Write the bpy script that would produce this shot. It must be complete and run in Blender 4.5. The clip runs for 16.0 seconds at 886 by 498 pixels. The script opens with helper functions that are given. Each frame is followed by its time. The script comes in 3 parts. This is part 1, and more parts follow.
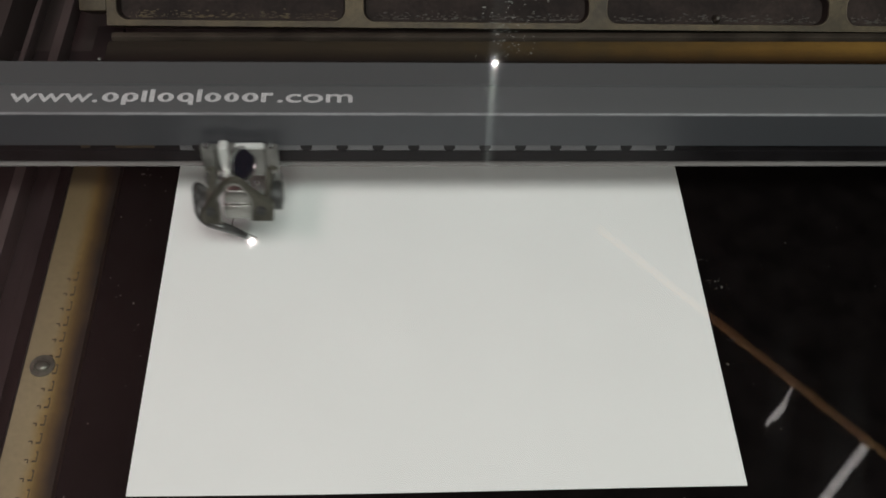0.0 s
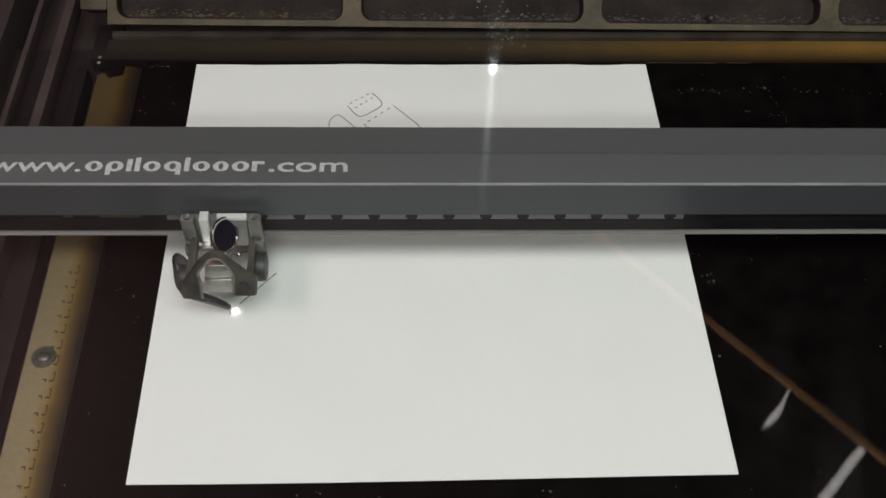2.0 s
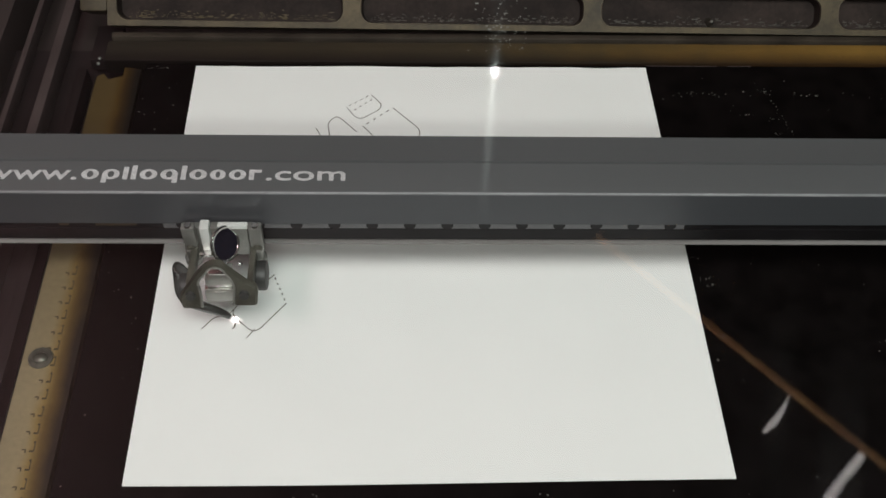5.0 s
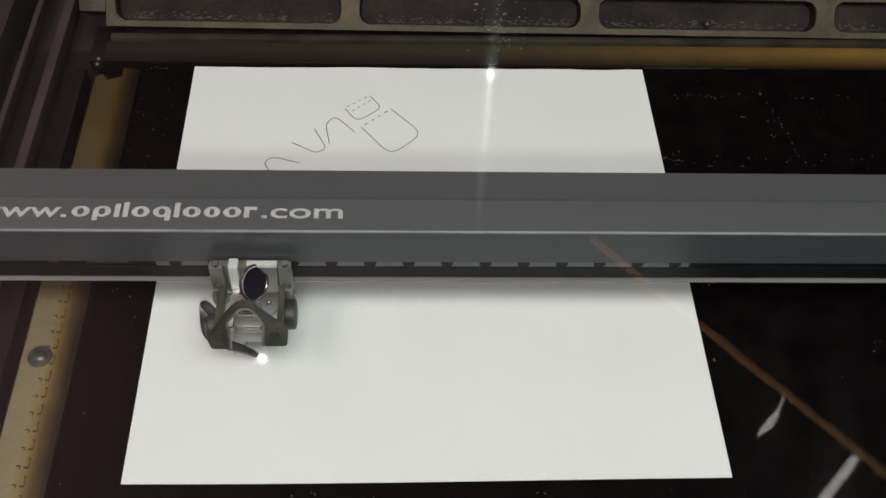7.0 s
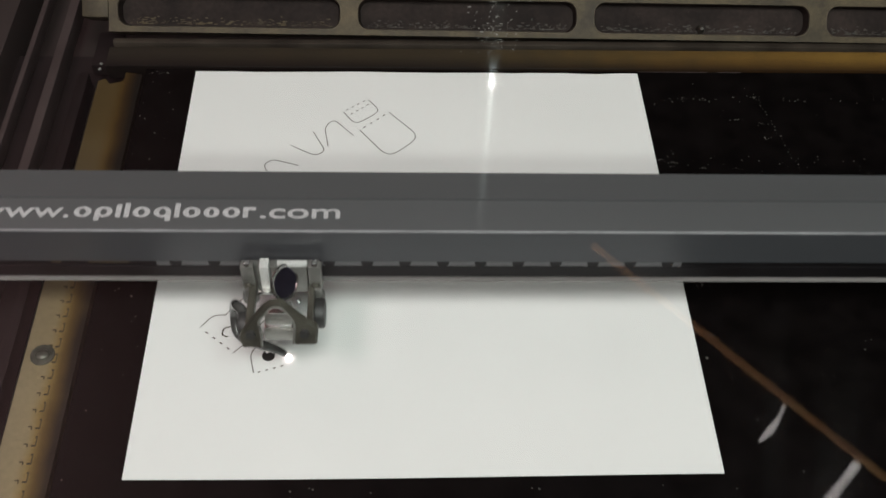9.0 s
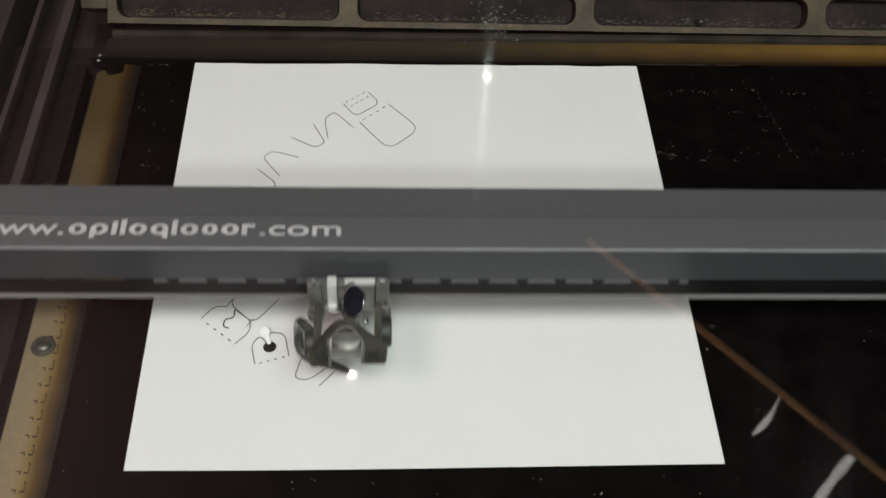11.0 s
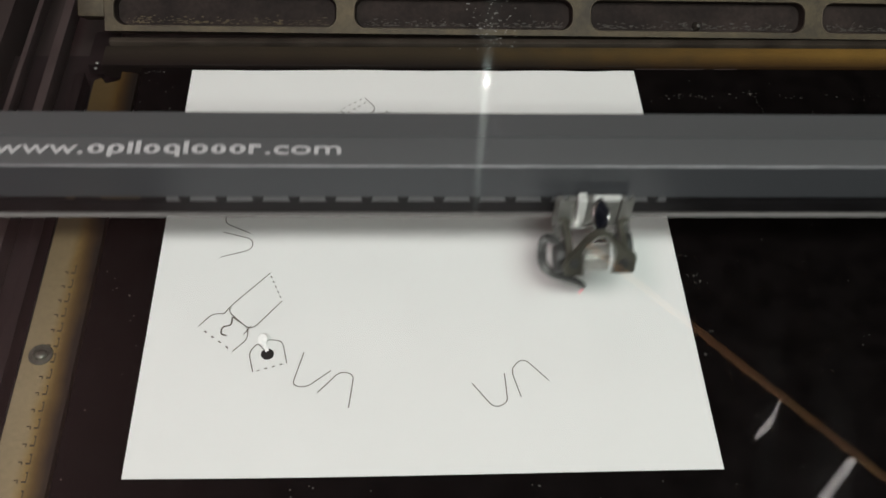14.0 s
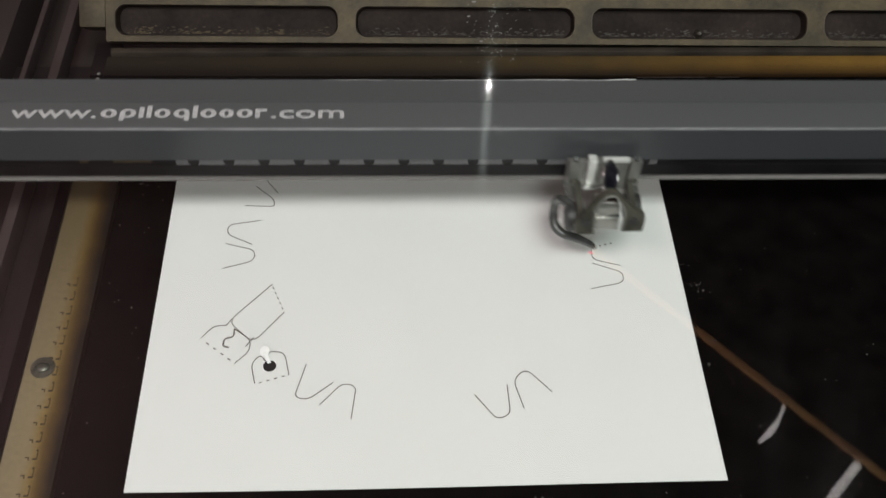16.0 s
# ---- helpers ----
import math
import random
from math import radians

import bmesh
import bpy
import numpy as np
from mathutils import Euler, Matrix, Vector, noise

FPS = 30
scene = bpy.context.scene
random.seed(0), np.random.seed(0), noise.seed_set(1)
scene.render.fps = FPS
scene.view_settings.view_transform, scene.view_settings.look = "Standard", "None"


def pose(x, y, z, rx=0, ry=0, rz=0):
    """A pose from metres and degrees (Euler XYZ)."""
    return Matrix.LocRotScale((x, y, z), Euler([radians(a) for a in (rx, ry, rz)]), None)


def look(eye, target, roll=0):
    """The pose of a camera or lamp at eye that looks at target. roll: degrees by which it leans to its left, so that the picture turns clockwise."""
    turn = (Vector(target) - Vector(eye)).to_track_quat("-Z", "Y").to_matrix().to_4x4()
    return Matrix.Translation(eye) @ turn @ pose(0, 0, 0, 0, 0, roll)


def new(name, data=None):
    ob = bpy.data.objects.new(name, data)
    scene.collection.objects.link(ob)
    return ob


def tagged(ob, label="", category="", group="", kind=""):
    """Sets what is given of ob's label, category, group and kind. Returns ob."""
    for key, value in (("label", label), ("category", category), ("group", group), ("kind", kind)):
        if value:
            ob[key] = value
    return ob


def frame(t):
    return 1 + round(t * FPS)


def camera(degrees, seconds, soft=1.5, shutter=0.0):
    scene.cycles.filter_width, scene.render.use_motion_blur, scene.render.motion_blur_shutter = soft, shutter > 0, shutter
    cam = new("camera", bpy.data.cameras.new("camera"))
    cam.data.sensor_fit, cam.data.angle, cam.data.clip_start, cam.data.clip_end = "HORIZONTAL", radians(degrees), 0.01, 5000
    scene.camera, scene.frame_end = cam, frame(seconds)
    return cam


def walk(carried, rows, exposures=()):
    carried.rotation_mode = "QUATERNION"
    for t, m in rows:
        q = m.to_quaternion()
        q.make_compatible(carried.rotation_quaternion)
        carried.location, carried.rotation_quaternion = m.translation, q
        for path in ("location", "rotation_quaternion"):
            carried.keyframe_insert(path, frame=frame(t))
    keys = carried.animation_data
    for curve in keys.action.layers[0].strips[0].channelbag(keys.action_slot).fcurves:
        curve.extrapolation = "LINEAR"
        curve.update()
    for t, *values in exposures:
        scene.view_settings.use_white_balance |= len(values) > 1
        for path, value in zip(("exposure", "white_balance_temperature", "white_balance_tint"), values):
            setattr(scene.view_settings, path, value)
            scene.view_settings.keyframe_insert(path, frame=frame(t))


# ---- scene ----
cam = camera(46.4, 16.0, soft=1.6, shutter=0.9)
PATH = [
    (0, (0.133, -0.216, 0.473), (0.218, 1.007, -1.107), 2.7),
    (0.5, (0.133, -0.218, 0.473), (0.218, 1.009, -1.104), 2.7),
    (1, (0.135, -0.219, 0.475), (0.221, 1.006, -1.104), 2.7),
    (1.5, (0.135, -0.222, 0.475), (0.219, 1.007, -1.101), 2.6),
    (2, (0.134, -0.227, 0.475), (0.222, 1.007, -1.097), 2.8),
    (2.5, (0.134, -0.228, 0.475), (0.221, 1.015, -1.09), 2.7),
    (3, (0.136, -0.227, 0.475), (0.213, 1.011, -1.094), 2.5),
    (3.5, (0.135, -0.226, 0.474), (0.22, 1.007, -1.098), 3.0),
    (4, (0.136, -0.226, 0.474), (0.221, 1.009, -1.097), 2.9),
    (6.5, (0.135, -0.229, 0.474), (0.224, 1.013, -1.091), 3.2),
    (7, (0.134, -0.23, 0.475), (0.229, 1.014, -1.089), 3.4),
    (7.5, (0.135, -0.232, 0.475), (0.226, 1.015, -1.086), 3.2),
    (8, (0.135, -0.235, 0.478), (0.232, 1.018, -1.079), 3.3),
    (8.5, (0.138, -0.238, 0.479), (0.225, 1.02, -1.074), 3.0),
    (11, (0.133, -0.241, 0.478), (0.235, 1.008, -1.081), 3.6),
    (11.5, (0.136, -0.246, 0.479), (0.228, 1.014, -1.071), 3.0),
    (12, (0.135, -0.247, 0.48), (0.23, 1.018, -1.066), 3.0),
    (12.5, (0.134, -0.246, 0.48), (0.228, 1.018, -1.067), 3.1),
    (13, (0.135, -0.241, 0.48), (0.233, 1.02, -1.07), 3.1),
    (13.5, (0.134, -0.239, 0.479), (0.236, 1.02, -1.072), 3.4),
    (14, (0.135, -0.24, 0.478), (0.235, 1.016, -1.075), 3.2),
    (14.5, (0.134, -0.237, 0.479), (0.233, 1.017, -1.075), 3.1),
    (15, (0.136, -0.236, 0.481), (0.236, 1.023, -1.07), 2.9),
    (15.5, (0.135, -0.237, 0.481), (0.237, 1.027, -1.066), 3.0),
    (16, (0.136, -0.236, 0.48), (0.229, 1.025, -1.07), 2.7),
]
walk(cam, [(t, look(eye, target, roll)) for t, eye, target, roll in PATH],
     exposures=[(0, -0.36), (0.7, -0.32), (1.5, -0.25), (2.5, -0.18), (3.5, -0.13), (7.0, -0.16), (11, -0.13), (16, -0.11)])

# ---- world and light ----
world = bpy.data.worlds.new("world")
scene.world = world
world.use_nodes = True
world.node_tree.nodes["Background"].inputs[0].default_value = (0.75, 0.72, 0.7, 1)
world.node_tree.nodes["Background"].inputs[1].default_value = 0.05
scene.view_settings.exposure = 0.0


def area_lamp(name, at, target, w, h, watts, colour):
    data = bpy.data.lights.new(name, "AREA")
    data.shape, data.size, data.size_y, data.energy, data.color = "RECTANGLE", w, h, watts, colour
    ob = new(name, data)
    ob.matrix_world = look(at, target)
    return ob


# unseen ceiling light over and before the machine, placed by the beam's shadow
area_lamp("unseen_lamp", (0.25, -0.85, 1.85), (0.2, 0.2, 0), 0.6, 0.4, 19.0, (0.95, 1.0, 0.94))
# added fill that reaches the shadow under the gantry, no fitting seen
area_lamp("unseen_lamp", (0.25, -1.88, 1.88), (0.2, 0.2, 0), 1.0, 0.2, 24.0, (0.95, 1.0, 0.93))
# added pink and green lamps that tint the card left and right
area_lamp("unseen_lamp", (-0.60, -0.75, 1.75), (0.0, 0.2, 0), 0.5, 0.4, 11.0, (1.0, 0.79, 0.82))
area_lamp("unseen_lamp", (0.80, -0.75, 1.80), (0.2, 0.2, 0), 0.5, 0.4, 8.0, (0.80, 1.0, 0.92))
# added lamp, unseen: reddens the ceiling that the lid reflects at the left
area_lamp("added_uplight", (-1.15, 0.95, 1.20), (-1.15, 0.95, 1.95), 0.4, 0.4, 110.0, (1.0, 0.60, 0.58))


# ---- materials ----
def nodes_of(name):
    m = bpy.data.materials.new(name)
    m.use_nodes = True
    nt = m.node_tree
    return m, nt, nt.nodes["Principled BSDF"]


def material(name, base, rough=0.5, metal=0.0, scale=60.0, vary=0.25, bump=0.15, fine=900.0, tint=None, stretch=(1, 1, 1), emit=0.0, coat=0.0, spec=0.5):
    """A surface with two scales of variation in colour and gloss and a fine relief."""
    m, nt, b = nodes_of(name)
    N, L = nt.nodes.new, nt.links.new
    co = N("ShaderNodeTexCoord")
    mp = N("ShaderNodeMapping")
    mp.inputs["Scale"].default_value = stretch
    L(co.outputs["Object"], mp.inputs["Vector"])
    n1, n2 = N("ShaderNodeTexNoise"), N("ShaderNodeTexNoise")
    n1.inputs["Scale"].default_value, n1.inputs["Detail"].default_value = scale, 5
    n2.inputs["Scale"].default_value, n2.inputs["Detail"].default_value = fine, 3
    L(mp.outputs[0], n1.inputs["Vector"])
    L(mp.outputs[0], n2.inputs["Vector"])
    mix = N("ShaderNodeMix")
    mix.data_type = "RGBA"
    dark = tuple(c * (1 - vary) for c in base)
    light = tint if tint else tuple(min(1, c * (1 + vary)) for c in base)
    mix.inputs["A"].default_value, mix.inputs["B"].default_value = (*dark, 1), (*light, 1)
    add = N("ShaderNodeMath")
    add.operation = "MULTIPLY_ADD"
    add.inputs[1].default_value, add.inputs[2].default_value = 0.35, 0.33
    L(n2.outputs["Fac"], add.inputs[0])
    mul = N("ShaderNodeMath")
    mul.operation = "MULTIPLY"
    L(add.outputs[0], mul.inputs[0])
    L(n1.outputs["Fac"], mul.inputs[1])
    ramp = N("ShaderNodeMapRange")
    ramp.inputs["From Min"].default_value, ramp.inputs["From Max"].default_value = 0.15, 0.36
    L(mul.outputs[0], ramp.inputs["Value"])
    L(ramp.outputs[0], mix.inputs["Factor"])
    L(mix.outputs["Result"], b.inputs["Base Color"])
    rr = N("ShaderNodeMapRange")
    rr.inputs["To Min"].default_value, rr.inputs["To Max"].default_value = max(0.02, rough - 0.1), min(1, rough + 0.1)
    L(n1.outputs["Fac"], rr.inputs["Value"])
    L(rr.outputs[0], b.inputs["Roughness"])
    b.inputs["Metallic"].default_value = metal
    b.inputs["Coat Weight"].default_value = coat
    b.inputs["Specular IOR Level"].default_value = spec
    if bump:
        bp = N("ShaderNodeBump")
        bp.inputs["Strength"].default_value, bp.inputs["Distance"].default_value = bump, 0.0006
        L(n2.outputs["Fac"], bp.inputs["Height"])
        L(bp.outputs[0], b.inputs["Normal"])
    if emit:
        b.inputs["Emission Color"].default_value = (*base, 1)
        b.inputs["Emission Strength"].default_value = emit
    return m


M_PAPER = material("white_card", (0.84, 0.84, 0.83), 0.75, 0, 18, 0.015, 0.0, 260)
# the same card, whitened for the light that the lifted plug catches
M_PLUG = material("card_catching_light", (0.93, 0.93, 0.92), 0.6, 0, 60, 0.02, 0.05, 1400)
M_BED = material("black_bed", (0.0018, 0.0012, 0.0012), 0.55, 0, 60, 0.3, 0.3, 900, tint=(0.0045, 0.0034, 0.0034), spec=0.06)
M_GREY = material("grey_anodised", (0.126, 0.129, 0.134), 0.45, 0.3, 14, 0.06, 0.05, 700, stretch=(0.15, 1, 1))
# front face: the beam's grey again, with its shade in a darker colour
M_FRONT = material("shaded_grey_front", (0.064, 0.067, 0.074), 0.32, 0.1, 14, 0.06, 0.05, 700, stretch=(0.15, 1, 1), spec=0.3)
# pale colour carries the highlight along the beam's front edge
M_EDGE = material("edge_highlight", (0.20, 0.20, 0.21), 0.5, 0.2, 40, 0.2, 0.05)
M_RAIL = material("black_rail", (0.010, 0.009, 0.010), 0.5, 0.0, 40, 0.3, 0.1, spec=0.2)
M_LIP = material("dull_aluminium_lip", (0.17, 0.16, 0.155), 0.6, 0.0, 60, 0.15, 0.05, stretch=(0.1, 1, 1))
M_UNDER = material("pale_recessed_strip", (0.13, 0.13, 0.135), 0.5, 0.1, 60, 0.1, 0.03)
M_PRINT = material("white_print", (0.48, 0.47, 0.48), 0.6, 0, 300, 0.15, 0.0)
M_MARK = material("ruler_marks", (0.055, 0.038, 0.02), 0.6, 0, 200, 0.2, 0.0)
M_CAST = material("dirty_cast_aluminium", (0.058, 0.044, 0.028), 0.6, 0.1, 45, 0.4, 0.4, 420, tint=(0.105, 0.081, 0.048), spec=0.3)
# pocket interiors, darker than the casting around them
M_POCKET = material("dark_pocket", (0.016, 0.011, 0.010), 0.75, 0.0, 30, 0.4, 0.5, 300, tint=(0.036, 0.026, 0.023), spec=0.15)
M_GRIT = material("pocket_grit", (0.042, 0.034, 0.027), 0.55, 0, 300, 0.6, 0.3)
M_CRUMB = material("pale_debris", (0.10, 0.092, 0.085), 0.4, 0, 300, 0.5, 0.3)
M_WORN = material("worn_casting_edge", (0.15, 0.125, 0.09), 0.45, 0.3, 60, 0.35, 0.3, 420)
# pale colour for the glints around the lamp's streak on the lid
M_GLINT = material("glint_on_lid", (0.17, 0.165, 0.155), 0.4, 0, 300, 0.6, 0.0)
M_BROWN = material("soot_brown_sill", (0.030, 0.023, 0.018), 0.5, 0.1, 30, 0.4, 0.2, tint=(0.058, 0.046, 0.035))
M_SIDE = material("dark_side_channel", (0.014, 0.009, 0.0095), 0.5, 0.1, 20, 0.3, 0.1)
M_STRIP = material("grey_guide_strip", (0.078, 0.057, 0.056), 0.5, 0.2, 25, 0.15, 0.05)
M_CASE = material("casing_paint", (0.042, 0.030, 0.029), 0.55, 0, 12, 0.12, 0.1)
M_COLUMN = material("satin_silver", (0.72, 0.73, 0.71), 0.35, 0.25, 120, 0.12, 0.05, 900)
M_STEEL = material("bright_steel", (0.62, 0.62, 0.6), 0.22, 1.0, 120, 0.2, 0.1, 900)
M_ALU = material("machined_aluminium", (0.25, 0.25, 0.235), 0.42, 0.6, 90, 0.2, 0.1, 800)
M_BRKT = material("worn_gunmetal_bracket", (0.10, 0.098, 0.080), 0.34, 0.45, 70, 0.4, 0.15, 500)
M_RUBBER = material("dark_rubber", (0.035, 0.036, 0.035), 0.5, 0, 90, 0.3, 0.2, 700)
M_HOSE = material("smoky_hose", (0.05, 0.052, 0.05), 0.22, 0.0, 80, 0.3, 0.05, coat=0.6)
M_MIRROR = material("dark_coated_mirror", (0.05, 0.05, 0.08), 0.15, 0.8, 60, 0.2, 0.0)
M_LENS = material("grey_lens_block", (0.27, 0.27, 0.25), 0.3, 0.5, 80, 0.3, 0.1)
M_CHAR = material("charred_cut", (0.085, 0.068, 0.050), 0.8, 0, 500, 0.45, 0.0)
M_FAINT = material("scored_fold", (0.12, 0.10, 0.085), 0.8, 0, 700, 0.3, 0.0)
M_HOLE = material("hole_to_bed", (0.010, 0.009, 0.009), 0.7, 0, 300, 0.3, 0.0)
M_ROOM = material("room_wall_paint", (0.10, 0.085, 0.08), 0.8, 0, 3, 0.1, 0.1, 90)
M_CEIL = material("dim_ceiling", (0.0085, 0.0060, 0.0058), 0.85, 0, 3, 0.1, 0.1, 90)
M_SPARK = material("laser_flash", (1.0, 0.86, 0.84), 0.5, 0, 50, 0.0, 0, emit=9.0)
M_POINTER = material("red_pointer_spot", (1.0, 0.20, 0.27), 0.5, 0, 50, 0.0, 0, emit=0.6)
M_SPOT = material("lit_spot_lens", (0.95, 1.0, 0.96), 0.5, 0, 50, 0.0, 0, emit=3000.0)
# brown batten, no lamp: emission stands in for the light on it
M_GLOW = material("glowing_brown_batten", (1.0, 0.55, 0.26), 0.5, 0, 6, 0.25, 0, emit=0.20)
M_TUBE = material("lit_white_tube", (1.0, 0.95, 0.93), 0.5, 0, 14, 0.45, 0, emit=3.8)


def lid_material():
    """Clear acrylic: a faint mirror, and fine wiping marks that draw a lamp out into a streak."""
    m, nt, b = nodes_of("clear_acrylic")
    nt.nodes.remove(b)
    N, L = nt.nodes.new, nt.links.new
    clear, sharp, smear = N("ShaderNodeBsdfTransparent"), N("ShaderNodeBsdfAnisotropic"), N("ShaderNodeBsdfAnisotropic")
    sharp.inputs["Roughness"].default_value = 0.02
    smear.inputs["Roughness"].default_value, smear.inputs["Anisotropy"].default_value = 0.105, 0.76
    smear.distribution = "BECKMANN"
    smear.inputs["Color"].default_value = (0.9, 1.0, 0.96, 1)
    tan = N("ShaderNodeCombineXYZ")
    tan.inputs[0].default_value, tan.inputs[1].default_value = 0.994, -0.11
    L(tan.outputs[0], smear.inputs["Tangent"])
    # the far half of the pane is scuffed, so that the streak breaks up there
    co, sep, scuff = N("ShaderNodeTexCoord"), N("ShaderNodeSeparateXYZ"), N("ShaderNodeTexNoise")
    L(co.outputs["Object"], sep.inputs[0])
    L(co.outputs["Object"], scuff.inputs["Vector"])
    scuff.inputs["Scale"].default_value, scuff.inputs["Detail"].default_value = 420, 4
    spots, far, rough, fac = N("ShaderNodeMapRange"), N("ShaderNodeMapRange"), N("ShaderNodeMapRange"), N("ShaderNodeMix")
    spots.inputs["From Min"].default_value, spots.inputs["From Max"].default_value = 0.58, 0.70
    spots.inputs["To Min"].default_value, spots.inputs["To Max"].default_value = 0.0015, 0.035
    L(scuff.outputs["Fac"], spots.inputs["Value"])
    far.inputs["From Min"].default_value, far.inputs["From Max"].default_value = 0.080, 0.090
    L(sep.outputs[1], far.inputs["Value"])
    rough.inputs["To Min"].default_value, rough.inputs["To Max"].default_value = 0.105, 0.15
    L(far.outputs[0], rough.inputs["Value"])
    L(rough.outputs[0], smear.inputs["Roughness"])
    fac.inputs["A"].default_value = 0.009
    L(far.outputs[0], fac.inputs["Factor"])
    L(spots.outputs[0], fac.inputs["B"])
    m1, m2 = N("ShaderNodeMixShader"), N("ShaderNodeMixShader")
    m2.inputs[0].default_value = 0.07
    L(fac.outputs["Result"], m1.inputs[0])
    L(clear.outputs[0], m1.inputs[1])
    L(smear.outputs[0], m1.inputs[2])
    L(m1.outputs[0], m2.inputs[1])
    L(sharp.outputs[0], m2.inputs[2])
    L(m2.outputs[0], nt.nodes["Material Output"].inputs["Surface"])
    return m


def stained(name, axis, stops, rough=0.45, far=None):
    """Plastic with a brown burn stain that spreads from one edge; stops: place along the axis and colour; far: a darker
    tone along a second axis.
    """
    m, nt, b = nodes_of(name)
    N, L = nt.nodes.new, nt.links.new
    co, sep, n1, n2 = N("ShaderNodeTexCoord"), N("ShaderNodeSeparateXYZ"), N("ShaderNodeTexNoise"), N("ShaderNodeTexNoise")
    L(co.outputs["Object"], sep.inputs[0])
    L(co.outputs["Object"], n1.inputs["Vector"])
    L(co.outputs["Object"], n2.inputs["Vector"])
    n1.inputs["Scale"].default_value, n2.inputs["Scale"].default_value = 45, 400
    lo, hi = stops[0][0], stops[-1][0]
    mr = N("ShaderNodeMapRange")
    mr.inputs["From Min"].default_value, mr.inputs["From Max"].default_value = lo, hi
    L(sep.outputs[axis], mr.inputs["Value"])
    wob = N("ShaderNodeMath")
    wob.operation = "MULTIPLY_ADD"
    wob.inputs[1].default_value = 0.22
    L(n1.outputs["Fac"], wob.inputs[0])
    L(mr.outputs[0], wob.inputs[2])
    sub = N("ShaderNodeMath")
    sub.operation = "SUBTRACT"
    sub.inputs[1].default_value = 0.11
    L(wob.outputs[0], sub.inputs[0])
    ramp = N("ShaderNodeValToRGB")
    els = ramp.color_ramp.elements
    while len(els) < len(stops):
        els.new(0.5)
    for e, (p, c) in zip(els, stops):
        e.position, e.color = (p - lo) / (hi - lo), (*c, 1)
    L(sub.outputs[0], ramp.inputs[0])
    mul = N("ShaderNodeMix")
    mul.data_type, mul.blend_type = "RGBA", "MULTIPLY"
    mul.inputs["Factor"].default_value = 0.35
    L(ramp.outputs[0], mul.inputs["A"])
    L(n2.outputs["Fac"], mul.inputs["B"])
    last = mul.outputs["Result"]
    # multiplies in a darker tone from p0 to p1 along axis ax
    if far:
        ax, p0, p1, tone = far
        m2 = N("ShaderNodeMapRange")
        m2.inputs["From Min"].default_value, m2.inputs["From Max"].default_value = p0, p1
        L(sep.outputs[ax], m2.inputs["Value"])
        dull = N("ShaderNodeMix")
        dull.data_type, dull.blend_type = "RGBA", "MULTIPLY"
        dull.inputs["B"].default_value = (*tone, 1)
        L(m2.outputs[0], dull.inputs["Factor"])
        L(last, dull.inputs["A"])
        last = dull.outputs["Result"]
    L(last, b.inputs["Base Color"])
    b.inputs["Roughness"].default_value = rough
    bp = N("ShaderNodeBump")
    bp.inputs["Strength"].default_value, bp.inputs["Distance"].default_value = 0.15, 0.0005
    L(n2.outputs["Fac"], bp.inputs["Height"])
    L(bp.outputs[0], b.inputs["Normal"])
    return m


# far darkens the side ruler rearwards and the rear ruler forwards
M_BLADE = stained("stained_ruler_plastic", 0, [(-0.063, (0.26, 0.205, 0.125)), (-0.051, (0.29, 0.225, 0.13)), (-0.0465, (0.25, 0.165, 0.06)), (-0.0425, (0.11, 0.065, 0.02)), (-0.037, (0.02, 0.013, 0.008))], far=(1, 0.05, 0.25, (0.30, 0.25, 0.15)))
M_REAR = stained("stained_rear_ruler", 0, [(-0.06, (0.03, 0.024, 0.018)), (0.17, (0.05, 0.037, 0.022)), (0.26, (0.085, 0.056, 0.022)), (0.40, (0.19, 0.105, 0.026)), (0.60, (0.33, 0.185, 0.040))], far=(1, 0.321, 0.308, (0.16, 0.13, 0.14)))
M_LID = lid_material()


# ---- mesh helpers ----
def box(bm, x0, x1, y0, y1, z0, z1):
    return bmesh.ops.create_cube(bm, size=1, matrix=Matrix.Translation(((x0 + x1) / 2, (y0 + y1) / 2, (z0 + z1) / 2)) @ Matrix.Diagonal((x1 - x0, y1 - y0, z1 - z0, 1)))["verts"]


def rod(bm, a, b, r0, r1=None, n=20):
    a, b = Vector(a), Vector(b)
    turn = (b - a).to_track_quat("Z", "Y").to_matrix().to_4x4()
    return bmesh.ops.create_cone(bm, cap_ends=True, segments=n, radius1=r0, radius2=r0 if r1 is None else r1, depth=(b - a).length,
                                 matrix=Matrix.Translation((a + b) / 2) @ turn)["verts"]


def soften(bm, w, n=2):
    es = [e for e in bm.edges if len(e.link_faces) == 2 and e.calc_face_angle(0) > 0.6]
    bmesh.ops.bevel(bm, geom=es, offset=w, segments=n, profile=0.6, affect="EDGES", clamp_overlap=True)


def mesh_of(name, bm, mat, smooth=True):
    me = bpy.data.meshes.new(name)
    bmesh.ops.recalc_face_normals(bm, faces=bm.faces)
    bm.to_mesh(me)
    bm.free()
    me.materials.append(mat)
    if smooth:
        me.shade_smooth()
        me.set_sharp_from_angle(angle=radians(35))
    return me


def thing(name, bm, mat, label, category, group="", kind="", smooth=True):
    return tagged(new(name, mesh_of(name, bm, mat, smooth)), label, category, group, kind)


def holder(name, label, category, group="", kind=""):
    return tagged(new(name), label, category, group, kind)


def part(name, bm, mat, parent, label="", smooth=True):
    ob = new(name, mesh_of(name, bm, mat, smooth))
    ob.parent = parent
    return tagged(ob, label)


